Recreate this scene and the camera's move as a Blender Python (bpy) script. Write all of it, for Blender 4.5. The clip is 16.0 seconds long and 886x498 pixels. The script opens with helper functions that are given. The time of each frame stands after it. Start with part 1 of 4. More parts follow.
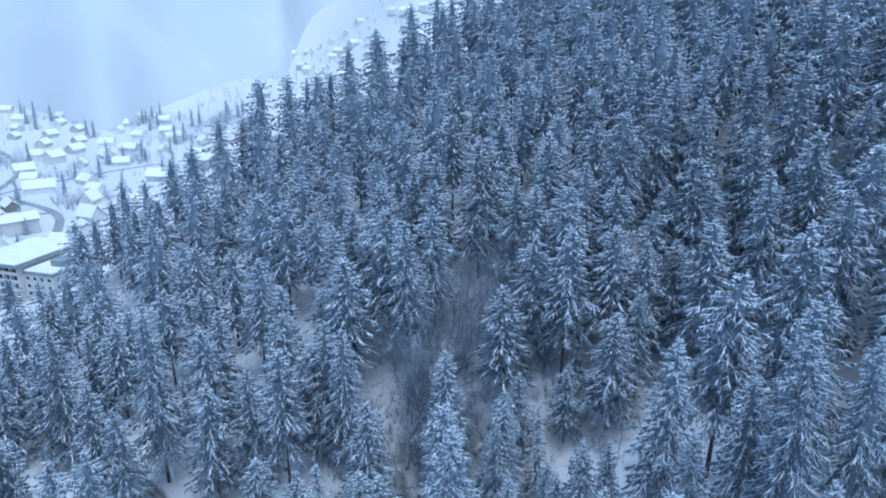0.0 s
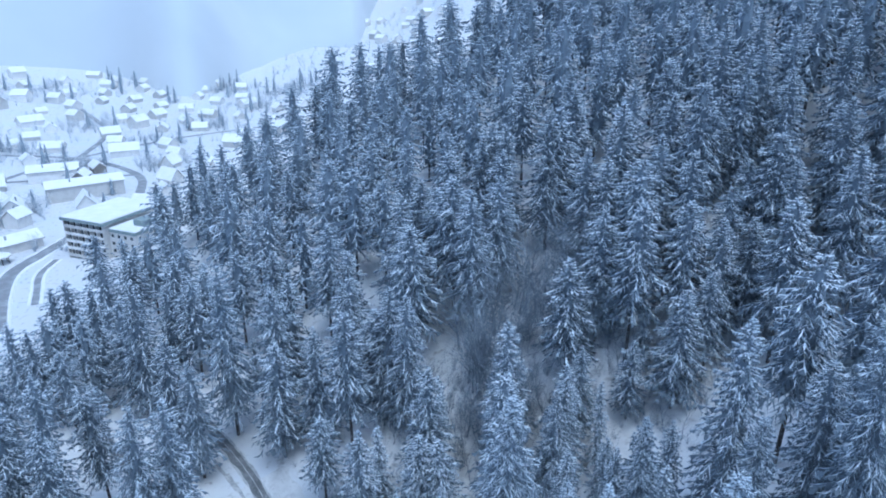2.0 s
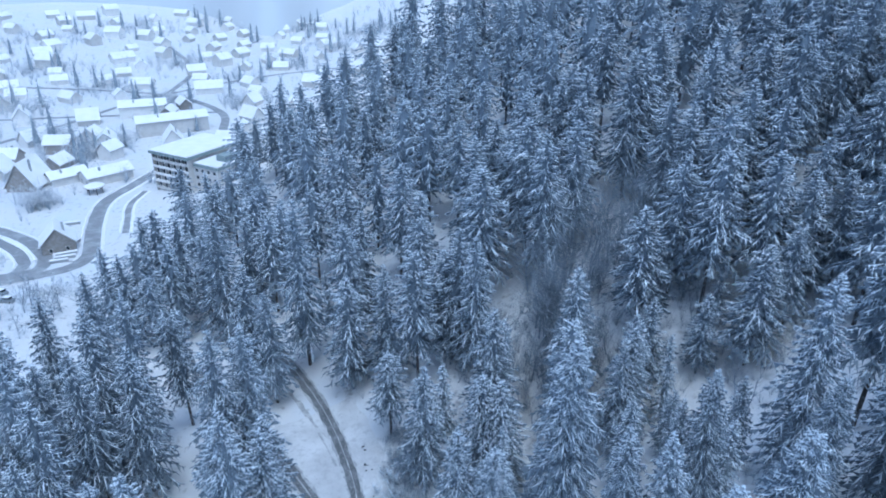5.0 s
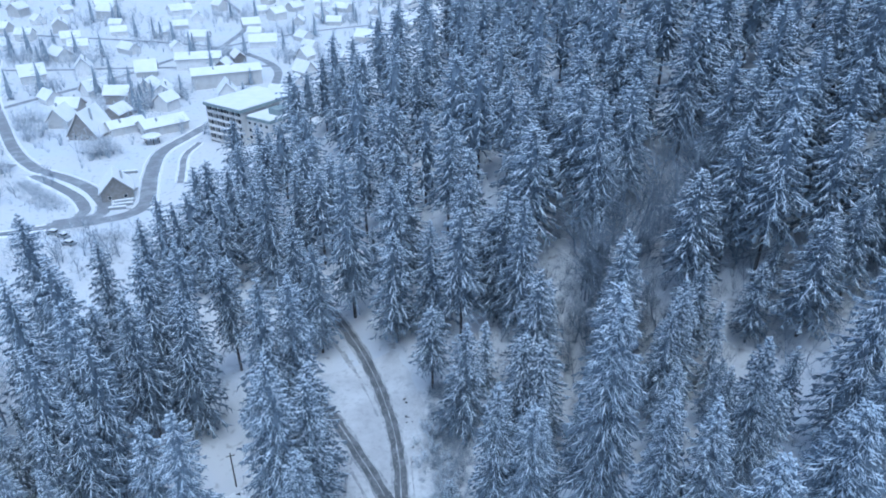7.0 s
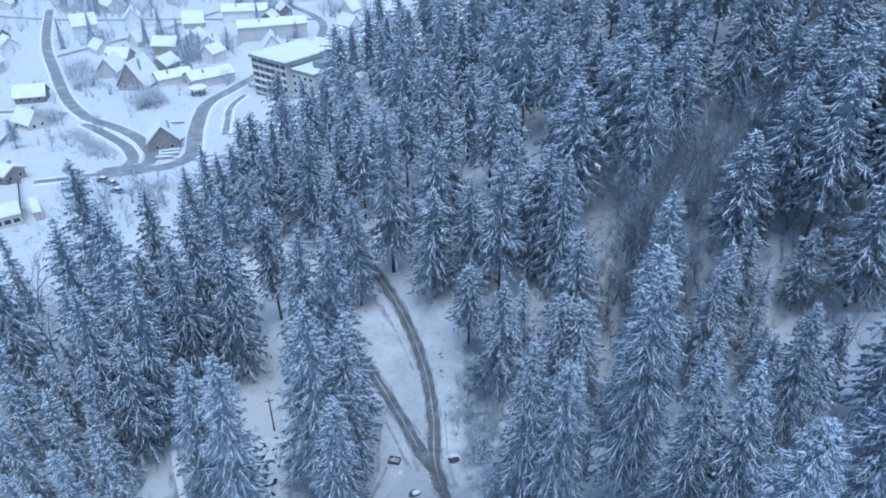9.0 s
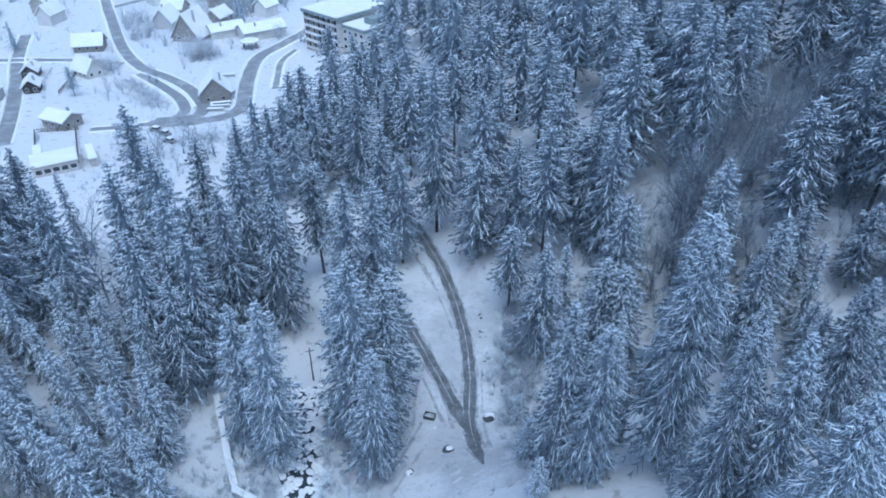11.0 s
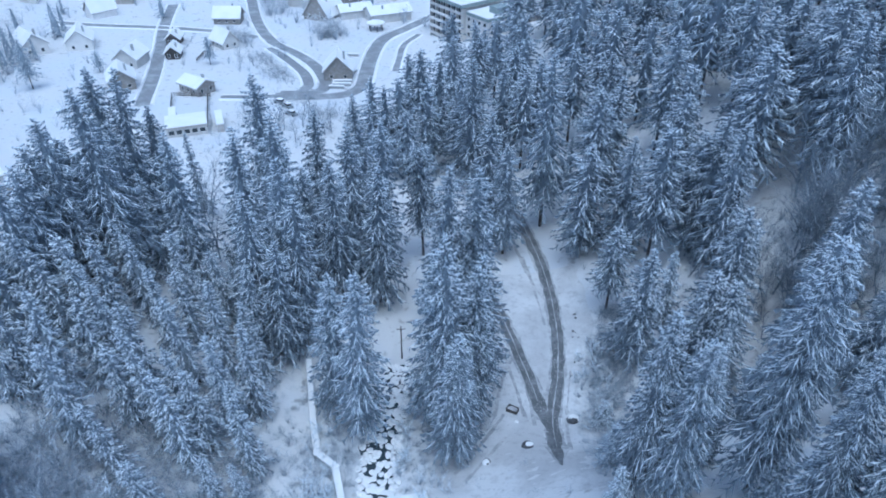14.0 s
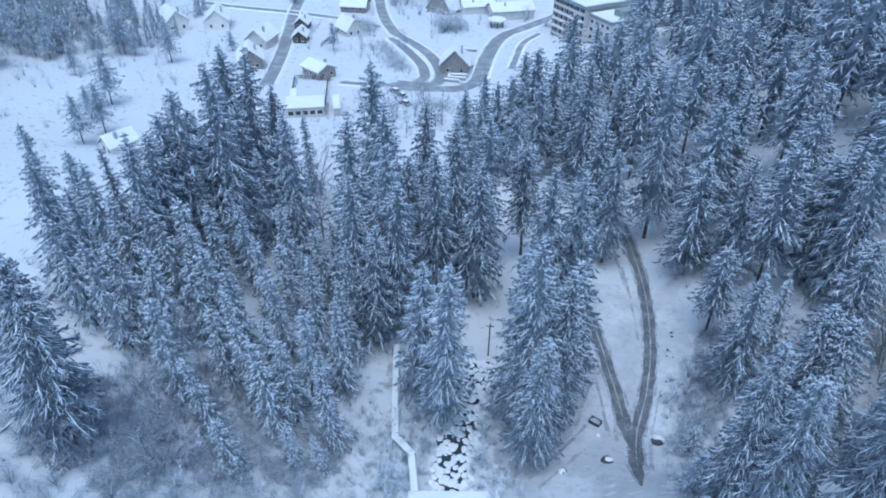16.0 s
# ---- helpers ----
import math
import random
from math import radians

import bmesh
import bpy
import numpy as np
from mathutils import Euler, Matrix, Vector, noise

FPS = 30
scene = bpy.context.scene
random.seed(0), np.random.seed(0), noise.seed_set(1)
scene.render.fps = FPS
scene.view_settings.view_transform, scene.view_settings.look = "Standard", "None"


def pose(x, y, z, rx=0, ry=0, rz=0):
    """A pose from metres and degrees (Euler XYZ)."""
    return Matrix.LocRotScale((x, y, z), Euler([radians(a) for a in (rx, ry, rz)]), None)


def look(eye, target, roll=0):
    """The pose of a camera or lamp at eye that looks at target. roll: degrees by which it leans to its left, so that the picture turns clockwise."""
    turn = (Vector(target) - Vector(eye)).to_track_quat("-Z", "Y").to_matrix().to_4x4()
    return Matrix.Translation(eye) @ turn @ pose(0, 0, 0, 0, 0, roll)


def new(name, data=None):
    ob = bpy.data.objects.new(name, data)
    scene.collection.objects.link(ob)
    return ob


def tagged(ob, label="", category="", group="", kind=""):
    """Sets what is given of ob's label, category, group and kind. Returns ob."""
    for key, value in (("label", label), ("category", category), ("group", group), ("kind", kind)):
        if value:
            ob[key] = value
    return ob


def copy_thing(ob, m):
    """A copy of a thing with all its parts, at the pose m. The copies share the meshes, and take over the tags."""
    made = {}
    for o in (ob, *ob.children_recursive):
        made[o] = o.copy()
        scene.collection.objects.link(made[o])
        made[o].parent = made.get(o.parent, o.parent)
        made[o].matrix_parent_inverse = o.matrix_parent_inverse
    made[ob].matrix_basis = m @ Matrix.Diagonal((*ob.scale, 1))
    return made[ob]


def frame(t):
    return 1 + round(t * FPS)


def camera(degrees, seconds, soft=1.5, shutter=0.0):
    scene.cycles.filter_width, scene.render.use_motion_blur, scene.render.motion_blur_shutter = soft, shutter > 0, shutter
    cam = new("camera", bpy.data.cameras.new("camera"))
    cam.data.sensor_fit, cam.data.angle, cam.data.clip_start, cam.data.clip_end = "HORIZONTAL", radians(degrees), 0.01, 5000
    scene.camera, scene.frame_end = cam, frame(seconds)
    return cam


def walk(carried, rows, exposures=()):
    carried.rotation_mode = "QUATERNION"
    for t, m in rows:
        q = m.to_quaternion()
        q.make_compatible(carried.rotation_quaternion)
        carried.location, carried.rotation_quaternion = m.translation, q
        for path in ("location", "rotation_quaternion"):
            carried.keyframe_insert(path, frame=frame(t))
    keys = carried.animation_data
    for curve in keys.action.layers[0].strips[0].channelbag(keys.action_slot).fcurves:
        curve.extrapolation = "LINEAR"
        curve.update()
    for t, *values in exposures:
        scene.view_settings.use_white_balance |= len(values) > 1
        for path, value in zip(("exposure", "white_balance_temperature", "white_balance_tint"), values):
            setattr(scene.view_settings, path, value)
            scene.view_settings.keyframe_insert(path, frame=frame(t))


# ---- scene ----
cam = camera(65.79, 16.0, soft=1.8)
PATH = [
    (0.0, pose(0.00, 0.00, 87.30, 71.74, 0.02, -20.54)),
    (0.5, pose(-0.00, 0.06, 87.13, 71.15, 0.04, -18.98)),
    (1.0, pose(-0.01, 0.12, 86.97, 70.59, 0.04, -17.43)),
    (1.5, pose(0.00, 0.18, 86.81, 70.02, 0.02, -15.95)),
    (2.0, pose(0.02, 0.22, 86.65, 69.43, 0.02, -14.70)),
    (2.5, pose(0.05, 0.25, 86.49, 68.87, -0.01, -13.53)),
    (3.0, pose(0.08, 0.28, 86.32, 68.18, 0.01, -12.45)),
    (3.5, pose(0.11, 0.29, 86.15, 67.41, 0.01, -11.39)),
    (4.0, pose(0.13, 0.31, 85.96, 66.62, 0.01, -10.35)),
    (6.5, pose(0.15, 0.44, 84.93, 62.63, 0.09, -4.91)),
    (7.0, pose(0.16, 0.48, 84.70, 61.80, 0.03, -3.83)),
    (7.5, pose(0.16, 0.52, 84.46, 60.98, 0.06, -2.87)),
    (8.0, pose(0.16, 0.56, 84.19, 60.16, 0.03, -1.93)),
    (8.5, pose(0.16, 0.59, 83.92, 59.36, 0.04, -0.99)),
    (9.0, pose(0.15, 0.62, 83.65, 58.54, 0.06, -0.04)),
    (11.5, pose(0.12, 0.78, 82.33, 55.21, -0.17, 5.88)),
    (12.0, pose(0.10, 0.81, 82.12, 55.10, -0.26, 7.62)),
    (12.5, pose(0.08, 0.84, 81.96, 55.08, -0.27, 9.27)),
    (13.0, pose(0.06, 0.87, 81.83, 55.03, -0.33, 10.96)),
    (13.5, pose(0.04, 0.90, 81.72, 54.98, -0.38, 12.79)),
    (14.0, pose(0.01, 0.91, 81.62, 54.92, -0.42, 14.69)),
    (14.5, pose(-0.01, 0.93, 81.52, 54.87, -0.50, 16.81)),
    (15.0, pose(-0.04, 0.94, 81.41, 54.81, -0.58, 19.20)),
    (15.5, pose(-0.06, 0.96, 81.31, 54.75, -0.62, 21.88)),
    (16.0, pose(-0.09, 0.99, 81.21, 54.67, -0.68, 24.78)),
]
EXPOSURES = [(0.0, 0.2, 4720, 0), (6.0, 0.14, 4720, 0), (16.0, 0.08, 4720, 0)]
walk(cam, PATH, EXPOSURES)

# ---- daylight: overcast winter sky with a broad, weak sun behind cloud ----
world = bpy.data.worlds.new("winter_sky")
scene.world = world
world.use_nodes = True
wn = world.node_tree
sky = wn.nodes.new("ShaderNodeTexSky")
sky.sky_type, sky.sun_disc = "NISHITA", False
sky.sun_elevation, sky.sun_rotation = radians(70), radians(165)
sky.air_density, sky.dust_density, sky.ozone_density = 1.0, 3.0, 1.0
wn.nodes["Background"].inputs[1].default_value = 0.16
wn.links.new(sky.outputs[0], wn.nodes["Background"].inputs[0])
sun = new("sun", bpy.data.lights.new("sun", "SUN"))
sun.data.energy, sun.data.angle, sun.data.color = 1.1, radians(60), (1.0, 0.97, 0.93)
sun.matrix_world = look((8.9, -33, 94), (0, 0, 0))


# ---- materials ----
def material(name, colour, rough=0.8, metal=0.0, patches=(), bump=0.0, bump_scale=4.0, vary=0.0, spec=0.3):
    """A surface with a base colour, layers of noise patches (colour, scale, from, to, strength), relief and change from object to object."""
    m = bpy.data.materials.new(name)
    m.use_nodes = True
    n, l = m.node_tree.nodes, m.node_tree.links
    b = n["Principled BSDF"]
    b.inputs["Roughness"].default_value = rough
    b.inputs["Metallic"].default_value = metal
    b.inputs["Specular IOR Level"].default_value = spec
    geo = n.new("ShaderNodeNewGeometry")
    rgb = n.new("ShaderNodeRGB")
    rgb.outputs[0].default_value = (*colour, 1)
    out = rgb.outputs[0]
    for colour2, scale, lo, hi, strength in patches:
        tex = n.new("ShaderNodeTexNoise")
        tex.inputs["Scale"].default_value = scale
        tex.inputs["Detail"].default_value = 4
        l.new(geo.outputs["Position"], tex.inputs["Vector"])
        ramp = n.new("ShaderNodeMapRange")
        ramp.inputs[1].default_value, ramp.inputs[2].default_value = lo, hi
        ramp.inputs[3].default_value, ramp.inputs[4].default_value = 0, strength
        l.new(tex.outputs[0], ramp.inputs[0])
        mix = n.new("ShaderNodeMix")
        mix.data_type = "RGBA"
        l.new(ramp.outputs[0], mix.inputs[0])
        l.new(out, mix.inputs[6])
        mix.inputs[7].default_value = (*colour2, 1)
        out = mix.outputs[2]
    if vary:
        info = n.new("ShaderNodeObjectInfo")
        ramp = n.new("ShaderNodeMapRange")
        ramp.inputs[3].default_value, ramp.inputs[4].default_value = 1 - vary, 1 + vary
        l.new(info.outputs["Random"], ramp.inputs[0])
        hsv = n.new("ShaderNodeHueSaturation")
        l.new(ramp.outputs[0], hsv.inputs["Value"])
        l.new(out, hsv.inputs["Color"])
        out = hsv.outputs[0]
    l.new(out, b.inputs["Base Color"])
    if bump:
        tex = n.new("ShaderNodeTexNoise")
        tex.inputs["Scale"].default_value = bump_scale
        tex.inputs["Detail"].default_value = 5
        l.new(geo.outputs["Position"], tex.inputs["Vector"])
        bn = n.new("ShaderNodeBump")
        bn.inputs["Strength"].default_value = bump
        bn.inputs["Distance"].default_value = 0.3
        l.new(tex.outputs[0], bn.inputs["Height"])
        l.new(bn.outputs[0], b.inputs["Normal"])
    return m


SNOW = material("snow", (0.80, 0.79, 0.78), 0.75, patches=[((0.70, 0.71, 0.72), 0.25, 0.4, 0.7, 0.6)], bump=0.3, bump_scale=1.5)
GROUND = material("snowy_ground", (0.63, 0.625, 0.62), 0.85,
                  patches=[((0.60, 0.63, 0.68), 0.06, 0.45, 0.65, 0.6), ((0.20, 0.19, 0.18), 0.55, 0.60, 0.72, 0.55)], bump=0.6, bump_scale=0.8)
# snow dulled and blued so that haze's low contrast sits in its colour
BRANCH_SNOW = material("haze_dulled_branch_snow", (0.67, 0.73, 0.79), 0.8, patches=[((0.55, 0.60, 0.66), 0.9, 0.45, 0.7, 0.4)], vary=0.08)
# frosted, and lifted further towards blue-grey to imitate haze in the darks
NEEDLES = material("frosted_hazed_needles", (0.178, 0.212, 0.252), 0.8,
                   patches=[((0.105, 0.12, 0.135), 0.25, 0.5, 0.75, 0.3), ((0.28, 0.33, 0.39), 1.1, 0.45, 0.74, 0.25), ((0.42, 0.48, 0.55), 4.5, 0.54, 0.68, 0.2)], vary=0.15)
# paler copy of the needles: mist over the bank put into the colour
MISTED = material("mist_paled_needles", (0.20, 0.23, 0.265), 0.8, patches=[((0.40, 0.45, 0.51), 1.1, 0.42, 0.72, 0.4), ((0.5, 0.56, 0.62), 4.5, 0.52, 0.66, 0.3)], vary=0.12)
THICKET = material("frosted_stems", (0.23, 0.26, 0.30), 0.9, patches=[((0.42, 0.47, 0.53), 0.8, 0.42, 0.65, 0.6)])
# pale needle and twig colours that stand in for haze over the far trees
HAZED_NEEDLES = material("haze_paled_needles", (0.28, 0.32, 0.36), 0.85, patches=[((0.52, 0.57, 0.62), 0.5, 0.45, 0.68, 0.6)])
RIME_HAZE_TWIG = material("rimed_haze_paled_twigs", (0.42, 0.45, 0.49), 0.9, patches=[((0.62, 0.66, 0.7), 0.6, 0.42, 0.65, 0.6)])
BARK = material("bark", (0.07, 0.062, 0.058), 0.9, patches=[((0.45, 0.47, 0.5), 1.5, 0.5, 0.7, 0.5)], bump=0.5, bump_scale=6)
TWIG = material("frosted_twigs", (0.22, 0.25, 0.29), 0.9, patches=[((0.50, 0.55, 0.61), 1.2, 0.42, 0.65, 0.6)])
# asphalt lightened in its base colour to stand in for fog over the town
HAZED_ROAD = material("haze_paled_road", (0.25, 0.255, 0.265), 0.7, patches=[((0.46, 0.47, 0.48), 0.22, 0.45, 0.68, 0.6), ((0.14, 0.14, 0.145), 0.9, 0.5, 0.7, 0.4)], bump=0.2)
TRACK = material("wet_wheel_track", (0.13, 0.135, 0.14), 0.6, patches=[((0.32, 0.33, 0.34), 0.5, 0.45, 0.7, 0.6), ((0.10, 0.10, 0.105), 2.2, 0.5, 0.7, 0.5), ((0.5, 0.5, 0.5), 3.5, 0.58, 0.68, 0.6)], bump=0.3)
PACKED = material("packed_snow", (0.56, 0.56, 0.56), 0.8, patches=[((0.68, 0.68, 0.68), 0.9, 0.42, 0.6, 0.9), ((0.36, 0.36, 0.37), 1.7, 0.56, 0.7, 0.6)], bump=0.3, bump_scale=2)
TRODDEN_DIMMED = material("trodden_dimmed_snow", (0.50, 0.50, 0.505), 0.85, patches=[((0.66, 0.66, 0.66), 0.12, 0.42, 0.6, 0.8), ((0.40, 0.40, 0.41), 0.8, 0.52, 0.7, 0.6), ((0.28, 0.28, 0.28), 3.0, 0.62, 0.72, 0.6)], bump=0.5, bump_scale=1.5)
RUT = material("pressed_snow", (0.36, 0.36, 0.37), 0.8, patches=[((0.56, 0.56, 0.56), 0.6, 0.42, 0.62, 0.8), ((0.2, 0.2, 0.21), 2.0, 0.5, 0.7, 0.6)])
ROCK = material("dark_wet_stone", (0.07, 0.07, 0.075), 0.5, patches=[((0.2, 0.2, 0.2), 1.2, 0.5, 0.7, 0.5)], bump=0.6, bump_scale=3)
WATER = material("creek_water", (0.05, 0.065, 0.075), 0.12, bump=0.3, bump_scale=2.5, spec=0.5)
CONCRETE = material("concrete", (0.42, 0.43, 0.43), 0.85, patches=[((0.3, 0.3, 0.3), 0.7, 0.45, 0.7, 0.5)], bump=0.2, bump_scale=5)
PLASTER = material("pale_plaster", (0.70, 0.68, 0.65), 0.85, patches=[((0.5, 0.48, 0.45), 0.5, 0.45, 0.7, 0.4)], vary=0.25)
TIMBER = material("dark_timber", (0.075, 0.068, 0.065), 0.8, patches=[((0.16, 0.15, 0.14), 2.0, 0.4, 0.7, 0.5)], vary=0.3)
# lighter copy of the timber, fog's weak contrast painted into the town's boards
BOARDS = material("fog_paled_boards", (0.34, 0.31, 0.28), 0.85, patches=[((0.5, 0.5, 0.5), 1.2, 0.4, 0.7, 0.5)], vary=0.3)
GLASS = material("window_glass", (0.05, 0.06, 0.07), 0.08, spec=0.6)
GREEN = material("green_sheet_metal", (0.24, 0.29, 0.29), 0.6, patches=[((0.4, 0.42, 0.42), 0.8, 0.5, 0.7, 0.5)])
METAL = material("grey_metal", (0.35, 0.37, 0.38), 0.45, metal=0.7, patches=[((0.25, 0.22, 0.2), 2.0, 0.5, 0.7, 0.4)])


def mesh(name, verts, faces, mats=(), face_mats=None):
    me = bpy.data.meshes.new(name)
    me.from_pydata(verts, [], faces)
    for m in mats:
        me.materials.append(m)
    if face_mats is not None:
        me.polygons.foreach_set("material_index", face_mats)
    me.update()
    return me


def mesh_np(name, verts, tris, mats, face_mats=None):
    """A triangle mesh from arrays."""
    me = bpy.data.meshes.new(name)
    me.vertices.add(len(verts))
    me.vertices.foreach_set("co", np.asarray(verts, np.float32).ravel())
    me.loops.add(len(tris) * 3)
    me.loops.foreach_set("vertex_index", np.asarray(tris, np.int32).ravel())
    me.polygons.add(len(tris))
    me.polygons.foreach_set("loop_start", np.arange(0, len(tris) * 3, 3, dtype=np.int32))
    if face_mats is not None:
        me.polygons.foreach_set("material_index", np.asarray(face_mats, np.int32))
    for m in mats:
        me.materials.append(m)
    me.update(calc_edges=True)
    return me


def part(name, bm, mat, parent, label=""):
    """Link a bmesh (or a ready mesh) as one part under a thing."""
    if isinstance(bm, bmesh.types.BMesh):
        me = bpy.data.meshes.new(name)
        bm.to_mesh(me)
        bm.free()
    else:
        me = bm
    if mat and not me.materials:
        me.materials.append(mat)
    ob = new(name, me)
    ob.parent = parent
    if label:
        ob["label"] = label
    return ob


def empty(name, m, label, category, group=""):
    ob = new(name)
    ob.empty_display_size = 0.3
    ob.matrix_basis = m
    return tagged(ob, label, category, group)


def box(bm, x0, y0, z0, x1, y1, z1, bevel=0.0):
    vs = [bm.verts.new(p) for p in ((x0, y0, z0), (x1, y0, z0), (x1, y1, z0), (x0, y1, z0), (x0, y0, z1), (x1, y0, z1), (x1, y1, z1), (x0, y1, z1))]
    fs = [bm.faces.new([vs[i] for i in f]) for f in ((3, 2, 1, 0), (4, 5, 6, 7), (0, 1, 5, 4), (1, 2, 6, 5), (2, 3, 7, 6), (3, 0, 4, 7))]
    if bevel:
        bmesh.ops.bevel(bm, geom=list({e for f in fs for e in f.edges}), offset=bevel, segments=1, affect="EDGES")
    return bm


def box_bm(*a):
    return box(bmesh.new(), *a)


# ---- the lie of the land: a valley floor, a wooded hill, a near spur and a bank across the creek ----
def softplus(v, s):
    return s * np.logaddexp(0, v / s)


def smooth(a, b, v):
    t = np.clip((v - a) / (b - a), 0, 1)
    return t * t * (3 - 2 * t)


def ground(x, y):
    x, y = np.asarray(x, float), np.asarray(y, float)
    floor = -0.047 * np.clip(y - 70, -40, 170)
    d = (x - 3) * 0.911 + (y - 90) * 0.413            # across the hill's foot
    hill = 0.66 * softplus(d - 3, 5) * (1 - 0.0008 * np.clip(y - 100, 0, 400)) - 0.0005 * np.clip(d - 60, 0, 300) ** 2
    hill = hill * (1 - smooth(235, 300, y - 0.25 * x))
    e = (x - 5) * 0.23 - (y - 75) * 0.973             # up the near spur
    spur = (0.25 * np.clip(x - 5, 0, 60) + 20 * np.tanh(0.8 * softplus(e - 4, 3) / 20)) * smooth(-22, 8, x - 0.15 * (70 - y))
    hill = hill - 8 * np.exp(-((y - 92 + 0.13 * (x - 10)) / 13) ** 2) * smooth(12, 36, x) * (1 - smooth(75, 110, x))
    a = (x + 34) * -0.943 + (y - 50) * -0.33          # across the bank beyond the creek
    bank = 0.6 * softplus(a - 3, 3)
    bank = 30 * np.tanh(bank / 30) * (1 - smooth(85, 140, y - 0.1 * x)) * (1 - 0.75 * smooth(42, 80, a))
    h = floor + np.maximum(hill, spur) + bank
    h = h - 1.6 * np.exp(-((x + 25 + 0.25 * (y - 60)) / 3.5) ** 2) * (1 - smooth(80, 140, y)) * smooth(20, 50, y)
    far = np.hypot(x, y)
    h = h + 0.45 * softplus(-x - 165 - 0.35 * y, 12) * (1 - smooth(900, 1500, far))
    h = h + 90 * smooth(550, 1500, far - 0.2 * x)
    h = h + 120 * smooth(640, 1000, far) * np.exp(-((np.degrees(np.arctan2(x, y)) - 20) / 7) ** 2)
    return h + 0.5 * np.sin(x * 0.19 + 1.3) * np.sin(y * 0.17) * smooth(0, 12, np.maximum(hill, bank))


def gz(x, y):
    return float(ground(x, y))


def axis(lo, hi, near_lo, near_hi, step, grow):
    v = list(np.arange(near_lo, near_hi + 1e-6, step))
    s = step
    while v[-1] < hi:
        s *= grow
        v.append(v[-1] + s)
    s = step
    while v[0] > lo:
        s *= grow
        v.insert(0, v[0] - s)
    return np.array(v)


gx, gy = axis(-4500, 4500, -150, 130, 2.0, 1.12), axis(-4500, 4500, -20, 260, 2.0, 1.12)
GX, GY = np.meshgrid(gx, gy)
V = np.stack([GX.ravel(), GY.ravel(), ground(GX, GY).ravel()], 1)
nx = len(gx)
I = np.arange(len(gy) - 1)[:, None] * nx + np.arange(nx - 1)
quads = np.stack([I, I + 1, I + nx + 1, I + nx], -1).reshape(-1, 4)
land = new("ground", mesh_np("ground", V, np.concatenate([quads[:, [0, 1, 2]], quads[:, [0, 2, 3]]]), [GROUND]))
land.data.polygons.foreach_set("use_smooth", [True] * len(land.data.polygons))
tagged(land, "snow-covered valley floor and hillsides", "ground", kind="structure")


def curve_points(pts, step=1.5):
    """Points along a smooth line through pts (Catmull-Rom)."""
    pts = [np.array(p, float) for p in pts]
    pts = [2 * pts[0] - pts[1]] + pts + [2 * pts[-1] - pts[-2]]
    out = []
    for i in range(1, len(pts) - 2):
        p0, p1, p2, p3 = pts[i - 1:i + 3]
        n = max(2, int(np.linalg.norm(p2 - p1) / step))
        for k in range(n):
            t = k / n
            out.append(0.5 * (2 * p1 + (p2 - p0) * t + (2 * p0 - 5 * p1 + 4 * p2 - p3) * t * t + (3 * p1 - p0 - 3 * p2 + p3) * t ** 3))
    return np.array(out + [pts[-2]])


def ribbon(pts, profile, lift=0.06, wobble=0.0, seed=0, point=0):
    """A strip laid along pts on the ground; profile: (offset across, height) pairs."""
    rng = np.random.default_rng(seed)
    P = curve_points(pts)
    T = np.gradient(P, axis=0)
    T /= np.linalg.norm(T, axis=1)[:, None]
    N = np.stack([T[:, 1], -T[:, 0]], 1)
    zc = ground(P[:, 0], P[:, 1])
    full = np.minimum(1, (np.arange(len(P)) + 0.4) / point) if point else np.ones(len(P))
    rows = []
    for o, h in profile:
        Q = P + N * (full * (o + wobble * rng.normal(size=len(P))))[:, None]
        z = np.maximum(ground(Q[:, 0], Q[:, 1]), zc - 5) + lift + h
        rows.append(np.column_stack([Q, z]))
    V = np.stack(rows, 1).reshape(-1, 3)
    k = len(profile)
    F = [(i * k + j, i * k + j + 1, (i + 1) * k + j + 1, (i + 1) * k + j) for i in range(len(P) - 1) for j in range(k - 1)]
    return V.tolist(), F


def road(name, pts, width, mat, label, berm=0.35, bare=0, lift=0.08):
    """A street with ploughed banks that begin some way along it."""
    w = width / 2
    v, f = ribbon(pts, [(-w, 0), (-w / 2, 0.03), (0, 0.05), (w / 2, 0.03), (w, 0)], lift, 0.12)
    ob = tagged(new(name, mesh(name, v, f, [mat])), label, "road", kind="structure")
    ob.data.polygons.foreach_set("use_smooth", [True] * len(f))
    if berm:
        for s in (-1, 1):
            v, f = ribbon(pts, [(s * (w - 0.1), -0.1), (s * (w + 0.25), berm), (s * (w + 0.7), berm * 0.8), (s * (w + 1.2), -0.1)], 0.06, 0.1, 3)
            f = f[3 * int(bare / 1.5):]
            b = part("snow_bank", mesh("snow_bank", v, f, [SNOW]), None, ob, "ploughed snow bank")
    return ob
